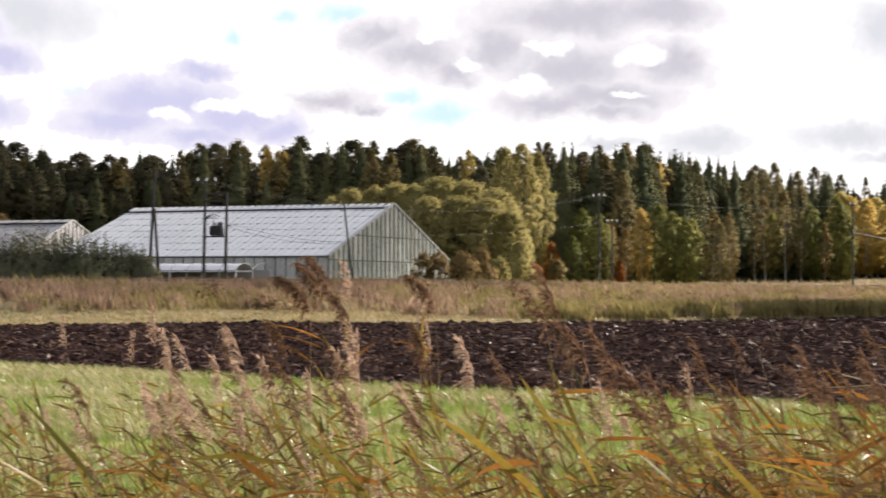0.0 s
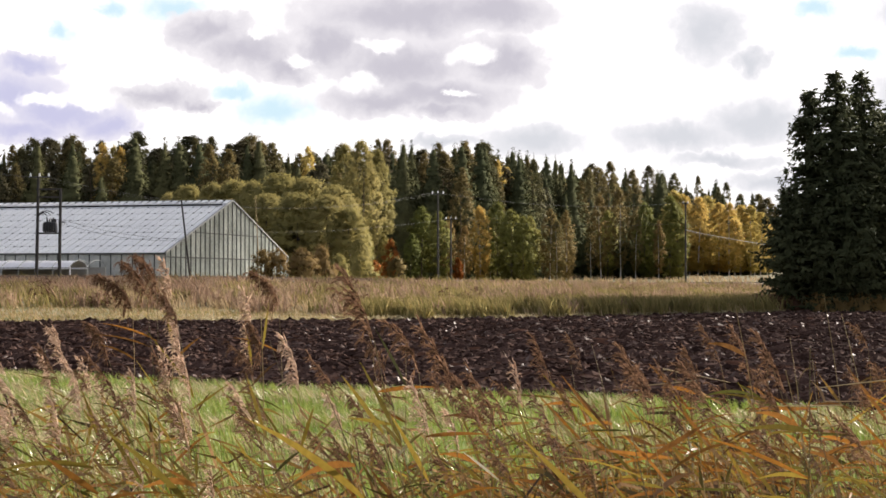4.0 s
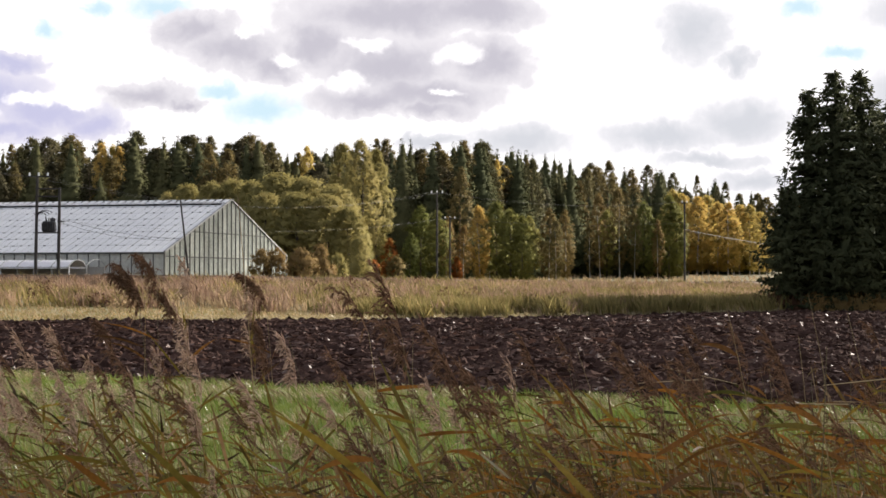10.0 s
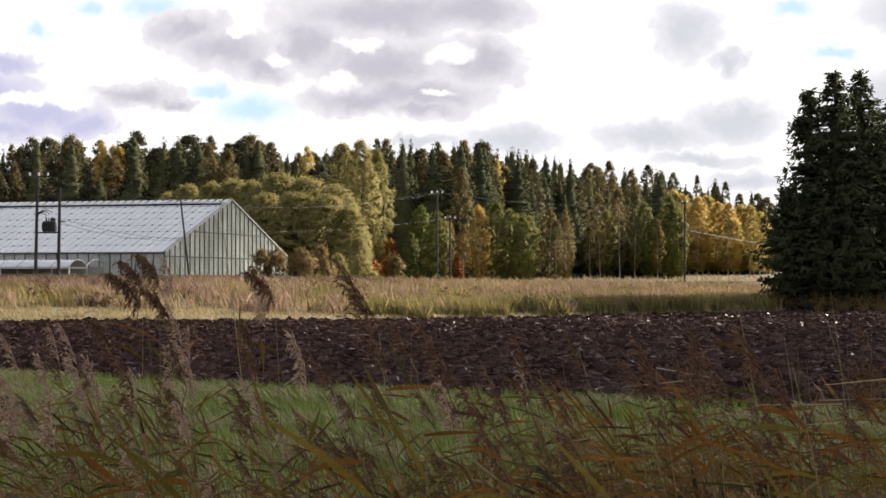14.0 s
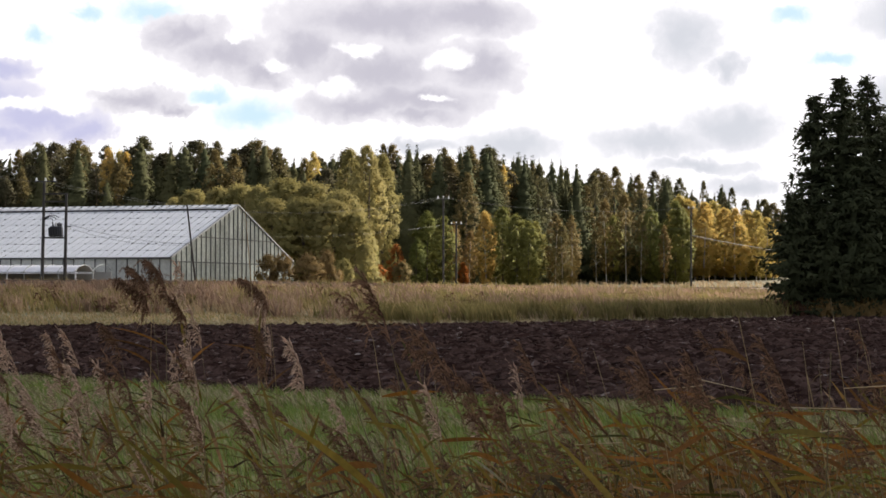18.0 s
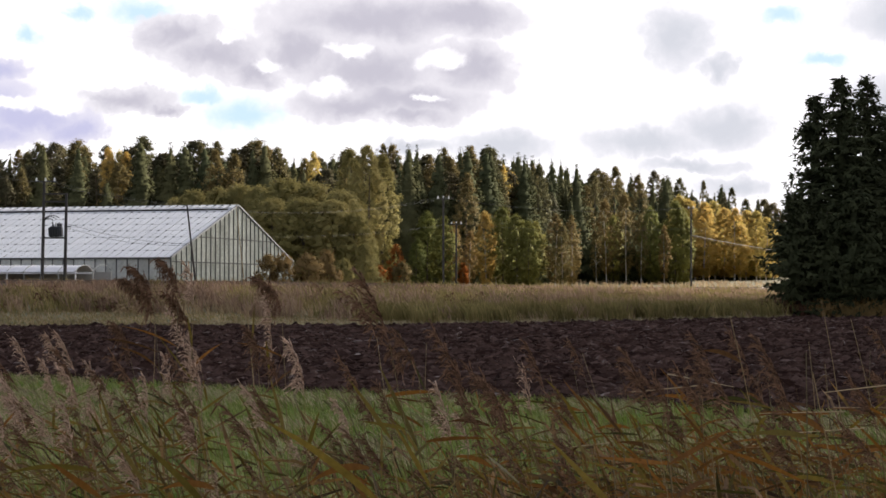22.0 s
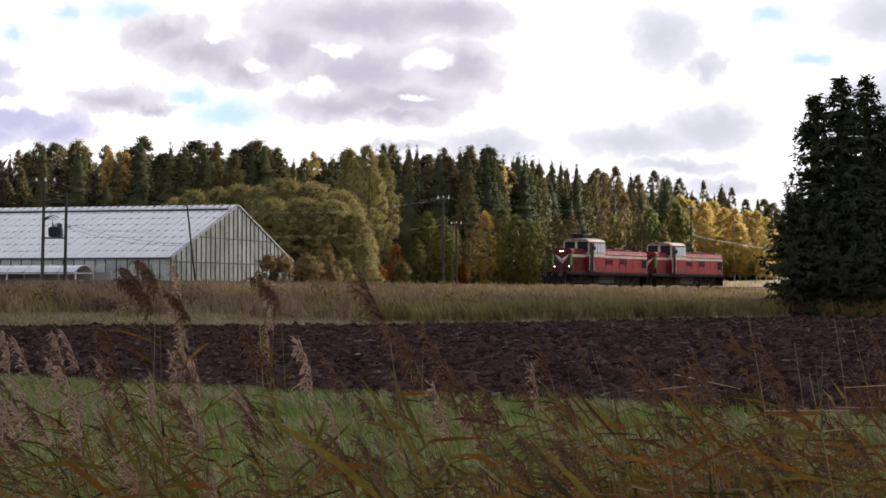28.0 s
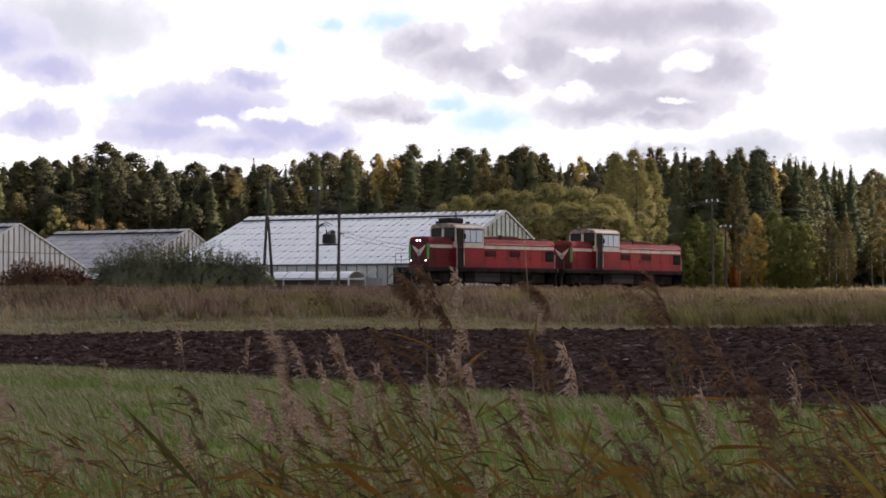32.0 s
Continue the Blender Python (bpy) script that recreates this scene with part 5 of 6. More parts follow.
    # running gear
    for xc in (3.0, 11.0):
        bog = part("bogie", box(xc - 1.85, xc + 1.85, -1.05, 1.05, 0.16, 0.98, 0.04), M_UNDER, g)
        for side in (-1, 1):
            part("axle_box_beam", box(xc - 1.6, xc + 1.6, side * 1.12 - 0.08, side * 1.12 + 0.08, 0.24, 0.86, 0.05), M_UNDER, bog)
            for k in (-0.5, 0.5):
                part("spring", rod((xc + k, side * 1.2, 0.5), (xc + k, side * 1.2, 0.95), 0.11, None, 8), M_UNDER, bog)
        for dx in (-1.15, 1.15):
            bm = bmesh.new()
            for y in (-0.83, 0.70):
                add_rod(bm, (0, y, 0), (0, y + 0.13, 0), 0.5, 0.5, 20)
            add_rod(bm, (0, -1.1, 0), (0, 1.1, 0), 0.09, None, 8)
            for y in (-0.87, 0.84):
                add_box(bm, -0.4, 0.4, y, y + 0.03, -0.06, 0.06)
            w = bpy.data.meshes.new("wheelset")
            bm.to_mesh(w)
            bm.free()
            w.materials.append(M_UNDER)
            put("wheelset", w, g, pose(xc + dx, 0, 0.5))
    part("fuel_tank", box(5.75, 8.25, -1.25, 1.25, 0.24, 0.97, 0.08), M_TANK, g, "dusty grey fuel tank")
    for a, b in ((4.9, 5.8), (8.35, 9.15)):
        for y in (-1.25, 0.45):
            part("equipment_box", box(a - 0.05, b + 0.05, y, y + 0.8, 0.2, 0.97, 0.03), M_UNDER, g)
    part("air_tank", rod((8.4, -1.0, 0.72), (9.1, -1.0, 0.72), 0.2, None, 12), M_UNDER, g)
    for x, e in ((0.5, -1), (13.65, 1)):
        part("buffer_beam", box(min(x, x + 0.1 * e), max(x, x + 0.1 * e), -1.42, 1.42, 0.8, 1.26, 0.02), M_UNDER, g)
        for y in (-0.9, 0.9):
            bf = part("buffer", rod((x, y, 1.05), (x + 0.30 * e, y, 1.05), 0.1, None, 10), M_STEEL, g)
            part("buffer_head", rod((x + 0.30 * e, y, 1.05), (x + 0.35 * e, y, 1.05), 0.24, 0.24, 16), M_STEEL, bf)
        part("coupling", box(min(x, x + 0.4 * e), max(x, x + 0.4 * e), -0.12, 0.12, 0.92, 1.15, 0.03), M_STEEL, g)
        part("snow_plough", box(min(x + 0.02 * e, x + 0.2 * e), max(x + 0.02 * e, x + 0.2 * e), -1.3, 1.3, 0.14, 0.8, 0.03), M_UNDER, g)
        rl = bmesh.new()
        xr = 0.55 if e < 0 else 13.62
        for y in (-1.35, -0.7, 0.7, 1.35):
            add_rod(rl, (xr, y, 1.26), (xr, y, 2.2), 0.018, None, 5)
        for z in (1.75, 2.2):
            add_rod(rl, (xr, -1.35, z), (xr, 1.35, z), 0.016, None, 5)
        part("end_railing", rl, M_CREAM if e > 0 else M_STEEL, g)
    return g


loco_1 = locomotive("red and cream diesel locomotive with lit headlamps, leading", True)
loco_2 = locomotive("red and cream diesel locomotive coupled behind another", False)
for loco in (loco_1, loco_2):
    loco.scale = (1, 1, 1.05)


# ---- poles and lines ----
def base_at(px, d):
    x, y = spot(px, d)
    return x, y, ground_z(x, y)


def height_at(px, d, top):
    return spot(px, d, top)[2]


def insulators(t, x, y, z, n=3, gap=0.55, along=(1, 0)):
    arm = part("crossarm", rod((x - along[0] * gap * (n - 1) / 2 - along[0] * 0.15, y - along[1] * gap * (n - 1) / 2, z), (x + along[0] * gap * (n - 1) / 2 + along[0] * 0.15, y + along[1] * gap * (n - 1) / 2, z), 0.05, None, 6), M_STEEL, t)
    for i in range(n):
        k = (i - (n - 1) / 2) * gap
        part("insulator", rod((x + along[0] * k, y + along[1] * k, z + 0.04), (x + along[0] * k, y + along[1] * k, z + 0.3), 0.09, 0.05, 8), M_CERAMIC, arm)


def power_pole(px, d, top, label, n=3, r=0.12):
    x, y, z = base_at(px, d)
    t = thing("power_pole", label, "power pole", Matrix.Translation((x, y, z)))
    h = height_at(px, d, top) - z
    part("pole", rod((0, 0, -0.3), (0, 0, h), r, r * 0.75, 10), M_POLE, t)
    if n:
        insulators(t, 0, 0, h - 0.15, n)
    return Vector((x, y, z + h))


def transformer_station():
    d = 124
    xa, y, z = base_at(64, d)
    xb = spot(104, d)[0]
    t = thing("transformer_pole", "twin-pole transformer station with a dark transformer on a platform", "power pole", Matrix.Translation((xa, y, z)))
    ha, hb = height_at(64, d, 312) - z, height_at(104, d, 332) - z
    w = xb - xa
    part("pole", rod((-0.08, 0, -0.3), (0.06, 0, ha), 0.14, 0.10, 10), M_POLE, t)
    part("pole", rod((w - 0.06, 0, -0.3), (w + 0.04, 0, hb), 0.14, 0.10, 10), M_POLE, t)
    insulators(t, 0.15, 0, ha, 3, 0.7)
    zb = height_at(64, d, 412) - z
    for zz in (zb, ha - 1.55, ha - 0.95):
        part("crossbeam", box(-0.1, w + 0.1, -0.07, 0.07, zz - 0.06, zz + 0.06), M_POLE, t)
    tank = box(w * 0.28, w * 0.86, -0.4, 0.4, zb + 0.08, zb + 0.88, 0.10)
    for v in tank.verts:
        k = 1 - 0.12 * max(0.0, v.co.z - zb - 0.5) / 0.4
        v.co.x, v.co.y = w * 0.57 + (v.co.x - w * 0.57) * k, v.co.y * k
    tr = part("transformer_tank", tank, M_STEEL, t, "dark grey transformer tank with cooling ribs")
    for k in range(7):
        part("cooling_rib", box(w * 0.3 + k * 0.13, w * 0.3 + k * 0.13 + 0.05, -0.52, -0.4, zb + 0.15, zb + 0.75), M_STEEL, tr)
    for k in range(3):
        part("bushing", rod((w * 0.44 + k * 0.24, 0, zb + 0.86), (w * 0.42 + k * 0.26, -0.05, zb + 1.22), 0.07, 0.035, 8), M_CERAMIC if k == 1 else M_STEEL, tr)
    part("expansion_drum", rod((w * 0.5, 0.2, zb + 1.0), (w * 0.8, 0.2, zb + 1.0), 0.13, None, 12), M_STEEL, tr)
    for k in range(3):      # cables that bow over from the pole to the tank
        bow = bmesh.new()
        pts = [Vector((0.08 + (w * 0.44 + k * 0.24 - 0.08) * f, -0.2 + 0.15 * f, zb + 1.25 + 0.1 * k + 0.35 * math.sin(f * 2.6) - 0.1 * f)) for f in (0, 0.2, 0.4, 0.6, 0.8, 1.0)]
        for p, q in zip(pts, pts[1:]):
            add_rod(bow, p, q, 0.03, None, 5)
        part("cable", bow, M_DARK, t)
    part("fuse_bracket", box(w - 0.1, w + 0.45, -0.18, -0.1, zb + 0.82, zb + 0.9), M_STEEL, t)
    for k in range(2):
        part("fuse", rod((w + 0.2 + k * 0.2, -0.14, zb + 0.62), (w + 0.2 + k * 0.2, -0.14, zb + 0.86), 0.05, 0.04, 8), M_CERAMIC, t)
    return Vector((xa, y, z + ha)), Vector((xb, y, z + zb + 0.9))


def a_pole():
    d = 121
    x, y, z = base_at(-30, d)
    h = height_at(-30, d, 292) - z
    t = thing("strutted_pole", "old wooden telegraph pole propped by a slanting strut", "power pole", Matrix.Translation((x, y, z)))
    part("pole", rod((-0.42, 0, -0.3), (0.08, 0, h), 0.13, 0.09, 10), M_POLE, t)
    part("strut", rod((0.45, 0.2, -0.3), (-0.0, 0.12, h * 0.69), 0.13, 0.10, 10), M_POLE, t)
    return Vector((x, y, z + h))


def leaning_pole(px_foot, px_top, d, top):
    """A slim bare pole that leans; returns the point where its wires are tied."""
    x, y, z = base_at(px_foot, d)
    h = height_at(px_top, d, top) - z
    lean = spot(px_top, d)[0] - x
    t = thing("leaning_pole", "slim bare wooden pole leaning before the greenhouse gable", "pole", Matrix.Translation((x, y, z)))
    part("pole", rod((0, 0, -0.3), (lean, 0, h), 0.085, 0.06, 8), M_POLE, t)
    part("wire_hook", rod((lean * 0.56 - 0.1, -0.08, h * 0.56), (lean * 0.56 + 0.02, -0.08, h * 0.56), 0.03, 0.03, 6), M_STEEL, t)
    return Vector((x + lean * 0.56, y - 0.08, z + h * 0.56))


def wire(a, b, sag, r=0.006, mat=None):
    a, b = Vector(a), Vector(b)
    bm = bmesh.new()
    pts = [a.lerp(b, i / 14) - Vector((0, 0, sag * 4 * (i / 14) * (1 - i / 14))) for i in range(15)]
    rings = [[bm.verts.new(p + Vector(o) * r) for o in ((0.87, 0, -0.5), (-0.87, 0, -0.5), (0, 0, 1))] for p in pts]
    for p, q in zip(rings, rings[1:]):
        for i in range(3):
            bm.faces.new((p[i], p[(i + 1) % 3], q[(i + 1) % 3], q[i]))
    me = bpy.data.meshes.new("power_line")
    bm.to_mesh(me)
    bm.free()
    me.materials.append(mat or M_WIRE)
    tagged(new("power_line", me), "thin sagging overhead wire between poles", "wire", group="overhead wires")


tp, tb = transformer_station()
ap = a_pole()
p1 = power_pole(774, 165, 340, "tall slim power pole with a crossarm before the birches")
p2 = power_pole(797, 182, 385, "shorter power pole with white insulators", 3)
p3 = power_pole(1213, 185, 357, "power pole with white insulators in the meadow", 2)
power_pole(1600, 135, 345, "power pole behind the spruces", 2)
for k in (-0.5, 0.5):
    wire(tp + Vector((k, 0, 0)), p1 + Vector((k, 0, 0)), 2.0)
    wire(ap + Vector((k * 0.3, 0, -0.3)), tp + Vector((k, 0, 0)), 0.15)
wire(tb, p2, 1.2)
lp = leaning_pole(338, 319, 123.5, 353)
wire(tb + Vector((0.25, -0.1, 0.15)), lp, 0.35, 0.012)
wire(tb + Vector((0.25, -0.1, -0.15)), lp - Vector((0, 0, 0.08)), 0.45, 0.012)
for k in (-0.3, 0.3):
    wire(p2 + Vector((k, 0, 0)), p3 + Vector((k, 0, -2.4)), 0.6)
    wire(p1 + Vector((k, 0, 0)), p3 + Vector((k, 0, 0)), 0.9)
wire(p3 + Vector((0, 0, -3.2)), Vector((*spot(1480, 120), spot(1480, 120, 450)[2])), 0.15, 0.025, M_CABLE)
wire(p3 + Vector((0.1, 0, -3.4)), Vector((*spot(1480, 120), spot(1480, 120, 452)[2])), 0.2, 0.008)


# ---- reeds before the camera ----
def strip(path, widths, up):
    """A ribbon along path with the given half widths; returns verts and faces."""
    v, f = [], []
    for i, p in enumerate(path):
        q = path[min(i + 1, len(path) - 1)] - path[max(i - 1, 0)]
        s = q.cross(up)
        s = s.normalized() if s.length > 1e-6 else Vector((0, 1, 0))
        v += [p - s * widths[i], p + s * widths[i] + up * 0.002]
    for i in range(len(path) - 1):
        f.append((2 * i, 2 * i + 1, 2 * i + 3, 2 * i + 2))
    return v, f


def reed_stem(h, lean, r):
    bm = bmesh.new()
    at = lambda f: Vector((-lean * h * f ** 1.8, 0.02 * math.sin(f * 5), h * f))
    for i in range(7):
        add_rod(bm, at(i / 7), at((i + 1) / 7), r * (1 - 0.1 * i), r * (1 - 0.1 * (i + 1)), 5)
    me = bpy.data.meshes.new("stem")
    bm.to_mesh(me)
    bm.free()
    me.materials.append(M_STEM)
    return me, at


def leaf_mesh(length, width, rise, droop, yaw, mat):
    d = Vector((-math.cos(yaw), math.sin(yaw), 0))
    path = []
    for i in range(8):
        f = i / 7
        path.append(d * length * f + Vector((0, 0, rise * length * f - droop * length * f * f)))
    widths = [width * w for w in (0.35, 0.8, 1.0, 0.98, 0.85, 0.62, 0.35, 0.04)]
    v, f = strip(path, widths, Vector((0.3 * random.uniform(-1, 1), random.choice((-1, 1)), random.uniform(-0.5, 0.9))).normalized())
    return mesh_of("leaf", v, f, mat, True)


def plume_mesh(length, full, mat, nod=0.3):
    """A feathery panicle: soft drooping strands, all swept to one side of the axis, furred with narrow spikelets."""
    polys = []

    def kite(p, q, w):
        d = q - p
        s = d.cross(Vector((random.uniform(-0.5, 0.5), 1, random.uniform(-0.5, 0.5))))
        s = s.normalized() * w if s.length > 1e-7 else Vector((0, 0, w))
        m = p.lerp(q, 0.4)
        polys.extend((p, m + s, q, m - s))

    axis = lambda f: Vector((-nod * length * f * f, 0, length * (f - 0.35 * nod * f * f)))
    for i in range(int(36 * full)):
        f = random.random() ** 0.9 * 0.97
        L = length * (0.46 - 0.26 * f) * random.uniform(0.6, 1.15)
        a = random.gauss(0, 0.55)
        out = Vector((-math.cos(a), math.sin(a), 0)) * random.uniform(0.35, 0.8)
        drop = random.uniform(0.4, 1.2) * (0.45 + nod)
        p = axis(f)
        rise = random.uniform(0.5, 1.5)
        at = lambda k: p + (out * k + Vector((0, 0, rise * k - drop * k * k))) * L
        ks = (0.0, 0.25, 0.5, 0.75, 1.0)
        for k0, k1 in zip(ks, ks[1:]):
            kite(at(k0), at(k1), 0.0022)
            for q in range(4):
                k = random.uniform(k0, k1)
                c = at(k)
                t = (at(k + 0.1) - c).normalized() + Vector((random.uniform(-0.22, 0.22), random.uniform(-0.25, 0.25), random.uniform(-0.25, 0.2)))
                kite(c, c + t.normalized() * random.uniform(0.02, 0.042), random.uniform(0.0012, 0.0028))
    kite(axis(0), axis(0.5), 0.003)
    kite(axis(0.5), axis(1.0), 0.003)
    return quads_mesh("plume", np.array([tuple(p) for p in polys]), 4, mat)


def reed_model(h, lean, leaves, plume, rusty, tint=None):
    t = thing("reed", "tall common reed leaning in the wind", "reed", group="reeds beside the field")
    me, at = reed_stem(h, lean, 0.0045)
    put("stem", me, t)
    for i in range(leaves):
        f = 0.42 + 0.5 * (i + random.random() * 0.6) / leaves
        mat = M_RUSTLEAF if random.random() < rusty else M_REEDLEAF
        lm = leaf_mesh(random.uniform(0.18, 0.40), random.uniform(0.005, 0.0125), random.uniform(0.0, 0.75) if random.random() < 0.8 else random.uniform(0.8, 1.6), random.uniform(0.0, 0.4), random.gauss(0, 0.6) if random.random() < 0.78 else random.gauss(3.1, 0.7), mat)
        put("leaf", lm, t, Matrix.Translation(at(f)))
    if plume:
        put("plume", plume_mesh(random.uniform(0.28, 0.42), plume, tint, random.uniform(0.1, 0.45) if tint is M_PLUME else random.uniform(0.15, 0.6)), t, Matrix.Translation(at(0.995)) @ pose(0, 0, 0, 0, random.uniform(-24, 0), random.uniform(-40, 40)))
    return t


def snapped_reed(h, fold):
    """A dry stalk broken at the top, the broken length lying out to the side."""
    t = thing("reed", "broken pale reed stalk", "reed", group="reeds beside the field")
    me, at = reed_stem(h, 0.05, 0.0045)
    put("stem", me, t)
    k = at(1.0)
    end = k + Vector((random.choice((-1, 1)) * fold, random.uniform(-0.1, 0.1), random.uniform(-0.12, 0.12)))
    part("broken_top", rod(k, end, 0.004, 0.002, 5), M_DRYSTEM, t, "pale dry broken top")
    for i in range(2):
        put("leaf", leaf_mesh(random.uniform(0.15, 0.3), 0.006, 0.2, 0.3, random.gauss(0, 1.0), M_RUSTLEAF), t, Matrix.Translation(at(random.uniform(0.6, 0.95))))
    return t


random.seed(21)
REEDS = {"plume": [reed_model(2.0, random.uniform(0.06, 0.16), 5, random.uniform(0.8, 1.2), 0.2, M_PLUME) for k in range(6)],
         "brown": [reed_model(2.0, random.uniform(0.08, 0.2), 5, random.uniform(0.7, 1.1), 0.3, M_BROWNPLUME) for k in range(6)],
         "full": [reed_model(2.0, random.uniform(0.04, 0.12), 4, 2.3, 0.3, M_BROWNPLUME) for k in range(3)],
         "bare": [reed_model(2.0, 0.12, 1, 0, 0.5)],
         "snapped": [snapped_reed(1.7, random.uniform(0.3, 0.5)) for k in range(4)],
         "leafy": [reed_model(1.7, random.uniform(0.06, 0.2), 7, 0, 0.22) for k in range(9)],
         "rusty": [reed_model(1.7, random.uniform(0.02, 0.16), 6, 0, 0.6) for k in range(6)]}
LABELS = {"full": "tall common reed with a broad brown seed plume", "bare": "tall bare reed stalk bent by the wind", "plume": "tall common reed with a pale feathery seed plume", "brown": "common reed with a dark brown nodding seed plume", "snapped": "broken pale reed stalk with its top folded over", "leafy": "common reed with long green and yellow leaves", "rusty": "common reed with rust-orange dry leaves"}
reeds = []
taken = set()


def reed(kind, px, d, tip):
    x, y, z = spot(px, d, tip)
    src = random.choice(REEDS[kind])
    h = z + 0.1
    s = h / (2.25 if kind in ("plume", "brown", "full") else (2.0 if kind == "bare" else 1.85))
    if s < 0.3:
        return
    wide = max(s, 0.75)
    m = Matrix.Translation((x + 0.1 * h, y, -0.1)) @ pose(0, 0, 0, random.uniform(-6, 6), random.uniform(-6, 9), random.uniform(-35, 35)) @ Matrix.Diagonal((wide, wide, s, 1))
    if src.name in taken:
        ob = copy_thing(src, m @ Matrix.Diagonal((1 / src.scale.x, 1 / src.scale.y, 1 / src.scale.z, 1)))
    else:
        taken.add(src.name)
        ob = src
        ob.matrix_basis = m
    tagged(ob, LABELS[kind])
    reeds.append((ob, m, d))


for px, d, tip in ((235, 11.5, 470), (378, 11.0, 518), (432, 12, 590), (352, 12, 605), (60, 10, 598), (95, 10.5, 580), (125, 10, 592), (30, 10, 640),
                   (-60, 11, 560), (-130, 11.5, 600), (-190, 12, 570), (-330, 11, 640), (150, 9, 640), (260, 8.5, 660), (455, 8, 690), (20, 8, 700), (530, 8.5, 720), (640, 7, 490), (705, 7, 590), (610, 8, 640), (1000, 8, 700)):
    reed("plume" if px < 500 else "brown", px, d, tip)
for px, d, tip in ((1300, 8, 490), (1395, 9, 545), (1430, 9, 560), (1420, 8.5, 575), (1180, 9, 620), (1170, 8.5, 640), (1250, 9, 590), (900, 9, 650), (130, 9.5, 560), (640, 9, 545), (1480, 8, 540), (1310, 8.5, 600), (1530, 8, 620), (1085, 9, 640), (975, 9.5, 610), (760, 9, 660)):
    reed("rusty" if px > 1100 else "leafy", px, d, tip)
for kind, px, d, tip in (("leafy", 735, 5.0, 565), ("rusty", 1300, 5.4, 520), ("rusty", 1425, 5.6, 575), ("leafy", 1180, 5.0, 640), ("rusty", 1000, 5.2, 690), ("leafy", 1520, 5.0, 640), ("leafy", 1060, 4.8, 710),
                         ("rusty", 620, 5.2, 700), ("leafy", 160, 5.4, 590), ("leafy", 330, 5.2, 650), ("rusty", 1240, 5.2, 700), ("leafy", -150, 5.3, 640), ("rusty", 20, 5.4, 720)):
    reed(kind, px, d, tip)
for px, d, tip in ((362, 9.5, 341), (1440, 8.5, 520), (1535, 8.0, 545), (1100, 9.0, 600), (560, 9.0, 590)):
    reed("bare", px, d, tip)
for px, d, tip in ((192, 9.5, 438), (222, 9.5, 452), (160, 9.6, 482), (318, 10, 505), (428, 9.8, 472), (250, 9.5, 560), (385, 9.2, 585)):
    reed("full", px, d, tip)
for px, d, tip in ((650, 6.4, 500), (690, 6.2, 560), (735, 6.0, 600), (1400, 6.2, 610), (1120, 6.0, 640), (950, 6.2, 650), (560, 6.5, 690), (820, 6.4, 680), (1060, 6.2, 700), (1330, 6.0, 660), (240, 7, 680), (330, 7.2, 720)):
    reed("brown", px, d, tip)
for i in range(90):
    px = random.uniform(-560, 1640) if i < 58 else random.uniform(780, 1640)
    if px < -120 and i % 2:
        px += 420
    right = smooth(450, 1100, px)
    u = random.random()
    kind = ("plume" if random.random() < 0.62 - 0.62 * right else "brown") if u < 0.56 - 0.34 * right else ("rusty" if u < 0.70 - 0.02 * right else "leafy")
    tip = random.triangular(590, 900, 720) * (1 - right) + random.triangular(540, 860, 660) * right
    reed(kind, px, random.uniform(6.0, 12.5), tip)

for i in range(46):
    px = random.triangular(-560, 620, 180)
    reed("plume" if i % 5 < 3 else "brown", px, random.uniform(7.0, 11.5), random.triangular(540, 840, 700))
for i in range(50):
    px = random.uniform(480, 1640)
    reed("brown", px, random.uniform(6.2, 9.5), random.triangular(600, 860, 740))
for i in range(34):
    px = random.uniform(900, 1640)
    reed("rusty" if i % 3 else "snapped", px, random.uniform(7.0, 10.0), random.triangular(570, 800, 660))

discard([m for ms in REEDS.values() for m in ms], taken)

# dead stems and leaves between the reeds, in swaying clumps
clumps = []


def reed_litter(px, d, n, mat=M_DEADLEAF):
    x, y = spot(px, d)
    polys = []

    def ribbon(p, q, bow, w):
        m = p.lerp(q, 0.5) + bow
        t = (q - p).cross(Vector((random.uniform(-0.4, 0.4), 1, random.uniform(-0.4, 0.4)))).normalized() * w
        polys.extend((p - t * 0.6, m - t, m + t, p + t * 0.6, m - t, q - t * 0.05, q + t * 0.05, m + t))

    for i in range(n):
        b = Vector((random.gauss(0, 0.55), random.gauss(0, 0.5), 0))
        h = random.uniform(0.5, 1.15)
        if random.random() < 0.42:      # thin bare stalk
            h *= random.uniform(1.0, 1.35)
            ribbon(b, b + Vector((-h * random.uniform(0, 0.35), random.gauss(0, 0.1), h)), Vector((0.04, 0, 0)), random.uniform(0.0015, 0.003))
        else:                           # loose leaf blown along
            L = random.uniform(0.14, 0.38)
            p = b + Vector((0, 0, h * random.uniform(0.5, 1.0)))
            a = random.gauss(2.75, 0.7)
            ribbon(p, p + Vector((math.cos(a) * L, random.gauss(0, 0.1), math.sin(a) * L)), Vector((0, 0, random.uniform(-0.03, 0.07))), random.uniform(0.004, 0.012))
    ob = new("dead_reed_clump", quads_mesh("dead_reed_clump", np.array([tuple(p) for p in polys]), 4, mat))
    m = Matrix.Translation((x, y, 0))
    ob.matrix_basis = m
    tagged(ob, {M_DEADLEAF: "tangle of dead brown reed leaves and stalks", M_RUSTTANGLE: "tangle of rust-orange reed leaves"}.get(mat, "tangle of green and yellow reed leaves"), "reed litter", "reed litter", "stuff")
    clumps.append((ob, m, d))


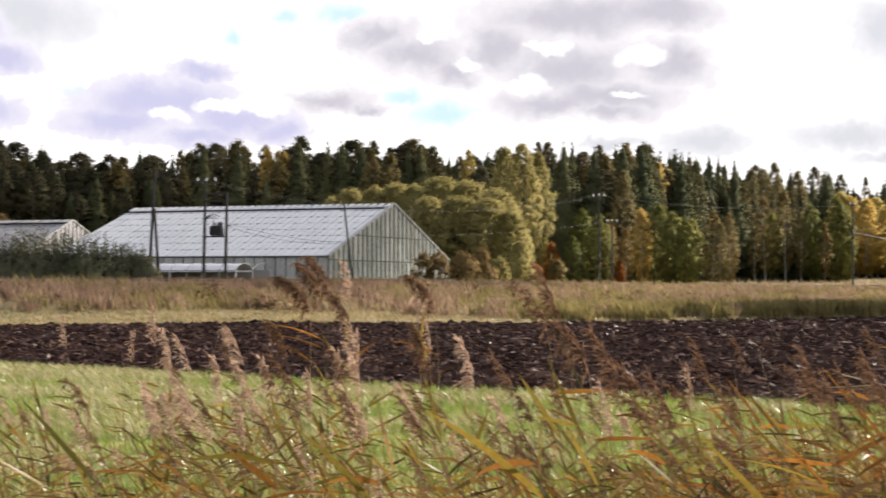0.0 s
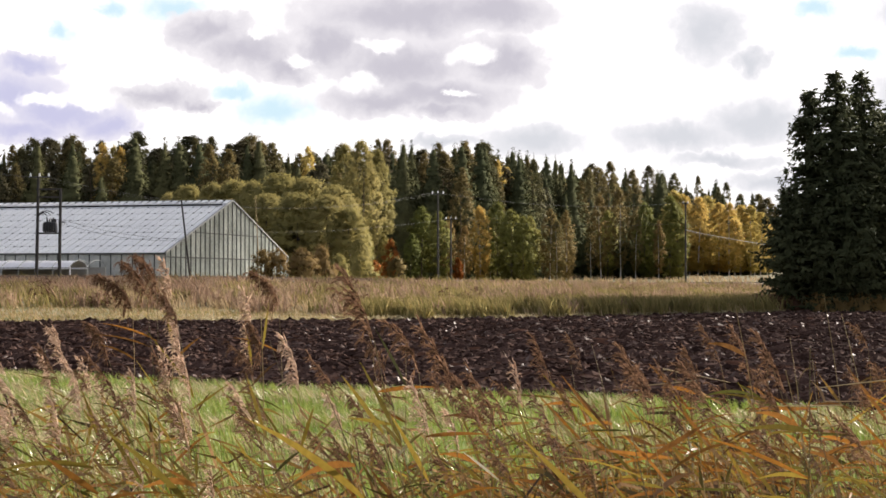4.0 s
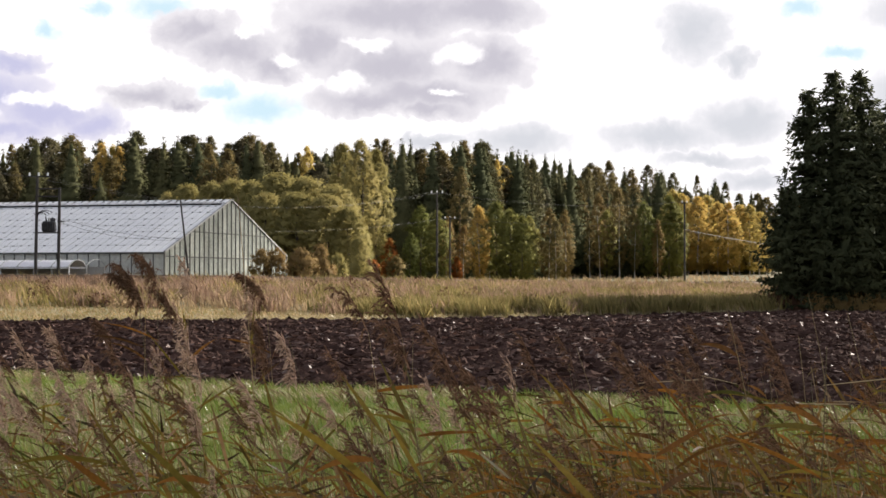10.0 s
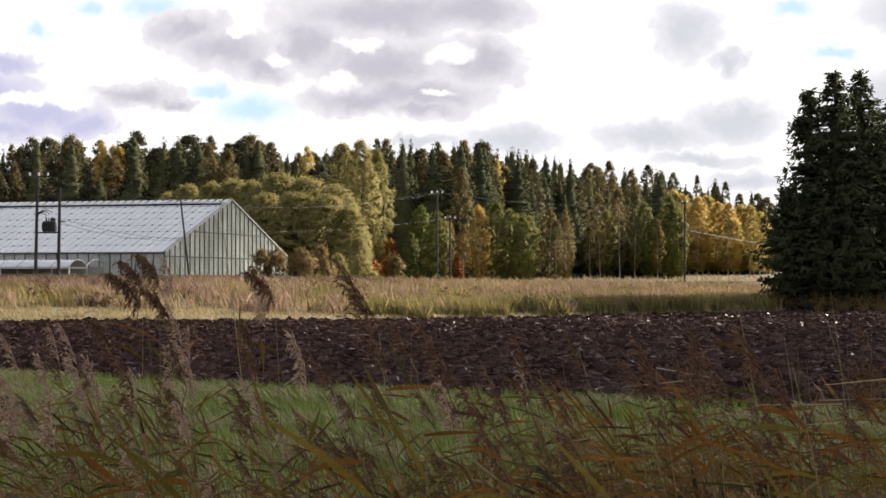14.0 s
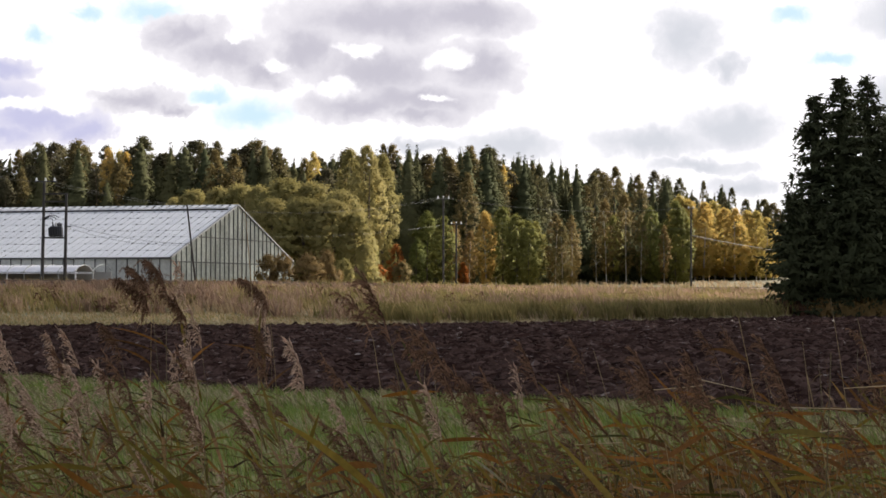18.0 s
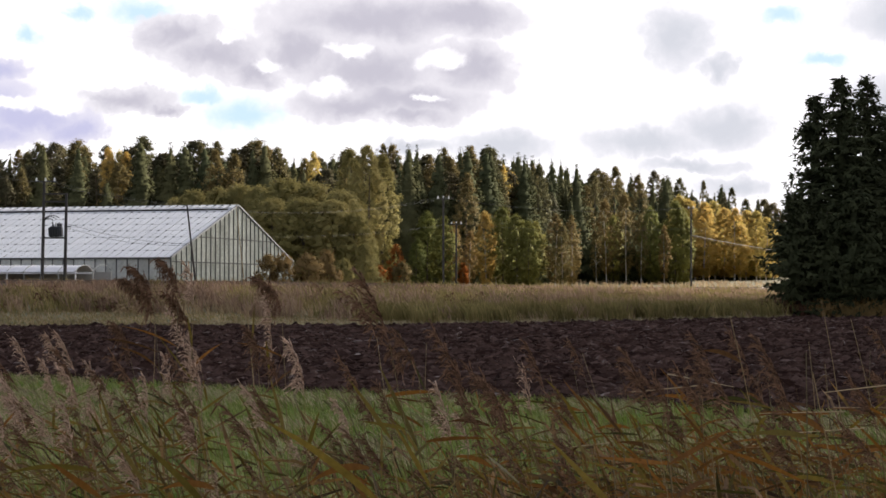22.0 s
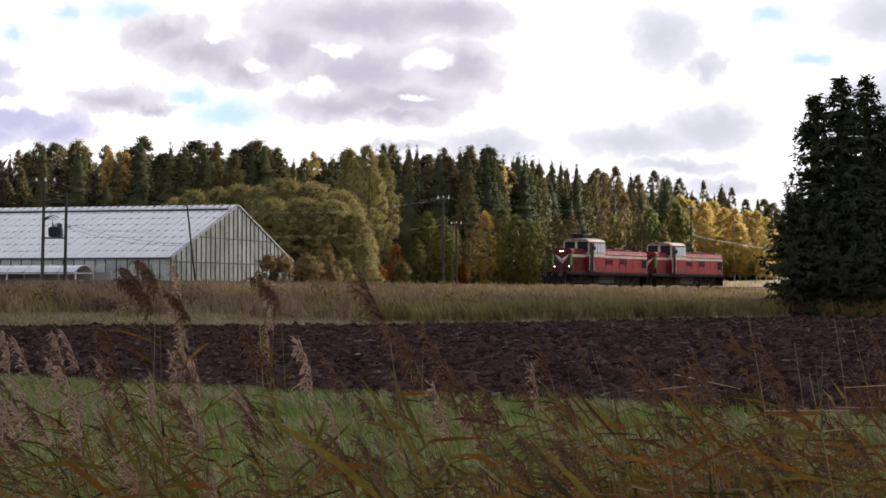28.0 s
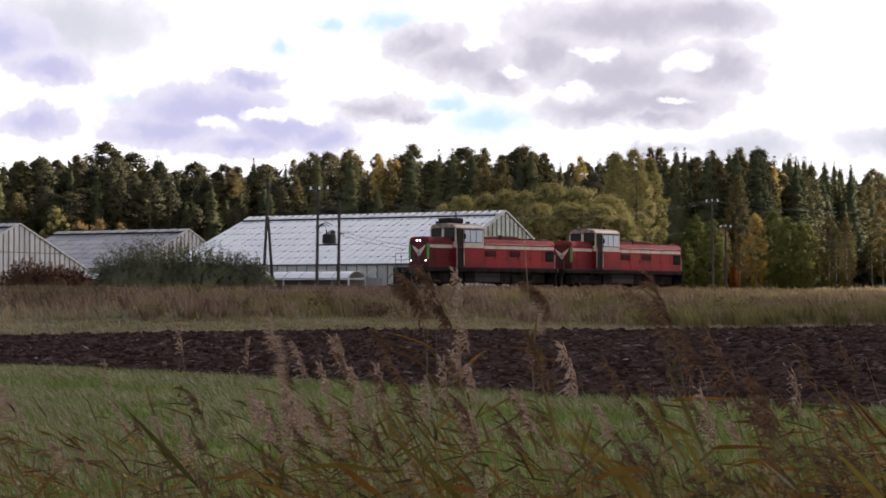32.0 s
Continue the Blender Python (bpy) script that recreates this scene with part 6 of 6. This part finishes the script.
for i in range(70):
    px = -560 + i * 31.5 + random.uniform(-20, 20)
    reed_litter(px, random.uniform(7.0, 12.5), 34 + int(30 * smooth(500, 1200, px)), M_TANGLE if i % 2 else M_DEADLEAF)
for i in range(24):
    reed_litter(760 + i * 36 + random.uniform(-20, 20), random.uniform(6.5, 9.5), 46, (M_TANGLE, M_RUSTTANGLE, M_DEADLEAF)[i % 3])


# ---- what moves ----
def train_place(s):
    a = math.degrees(math.atan2(TRACK_D.y, TRACK_D.x))
    fall = math.degrees(math.atan(0.0095)) * smooth(72, 48, s + 7) * smooth(-12, 12, s + 7) if -20 < s < 80 else 0
    return pose(TRACK_P.x + TRACK_D.x * s, TRACK_P.y + TRACK_D.y * s, rail_z(s), 0, fall, a)


# distance along the line of the leading cab's rear corner
RUN = [(0.0, 390.0), (8.0, 292.3), (16.0, 194.6), (22.0, 121.4), (24.0, 97.0), (25.0, 84.75), (26.0, 72.5), (27.0, 60.3), (28.0, 48.1), (29.0, 35.85), (30.0, 23.6), (31.0, 11.8), (32.0, 0.0)]


def sway(ob, m, d, k):
    r = random.Random(k)
    m = Matrix.LocRotScale(m.translation, m.to_3x3().normalized().to_quaternion(), None)
    rows, t, side = [], 0.0, 1
    while t < 32.0:
        gust = 0.7 + 0.6 * math.sin(t * 0.55 + m.translation.x * 0.12) ** 2
        amp = r.uniform(0.8, 2.6) * gust
        rows.append((t, m @ pose(0, 0, 0, r.uniform(-0.7, 0.7), -0.8 * gust + side * amp, 0)))
        side = -side
        t += r.uniform(0.55, 1.1)
    rows.append((32.0, m @ pose(0, 0, 0, 0, side, 0)))
    return rows


def motions():
    for ob, off in ((loco_1, 0.0), (loco_2, 14.0)):
        walk(ob, [(t, train_place(s - 6.42 + off)) for t, s in RUN])
    beat = [(0.0, 0.0)] + [(24 + k / FPS, -k * 12.2 / 0.5 / FPS) for k in range(int(8 * FPS) + 1)]
    for loco in (loco_1, loco_2):
        for ob in loco.children:
            if ob.name.startswith("wheelset"):
                p = ob.location.copy()
                walk(ob, [(t, Matrix.LocRotScale(p, Euler((0, a, 0)), None)) for t, a in beat])
    walk(sky_backdrop, [(t, pose(*EYE, 0, 0, 0.072 * (t - 6.0))) for t in (0, 4, 8, 12, 16, 20, 24, 28, 32)])
    walk(shade_cloud, [(t, pose(SHADE.x - 30, SHADE.y + far - 160, SHADE.z, 0, 0, 8)) for t, far in ((0, -95), (4, -40), (6, -16), (8, 6), (10, 28), (13, 46), (16, 82), (20, 115), (24, 127), (28, 131), (32, 133))])
    walk(wood_shade_cloud, [(t, pose(SHADE.x - 118, SHADE.y + y, SHADE.z)) for t, y in ((0, 262), (6, 300), (12, 345), (20, 400), (32, 470))])
    walk(thin_shade_cloud, [(t, pose(SHADE.x + x, SHADE.y + y, SHADE.z + 60)) for t, x, y in ((0, -10, 174), (10, -20, 176), (17, -12, 180), (20, -2, 194), (23, 16, 216), (26, 34, 234), (32, 46, 242))])
    for k, (ob, m, d) in enumerate(reeds + clumps):
        walk(ob, sway(ob, m, d, k))


motions()
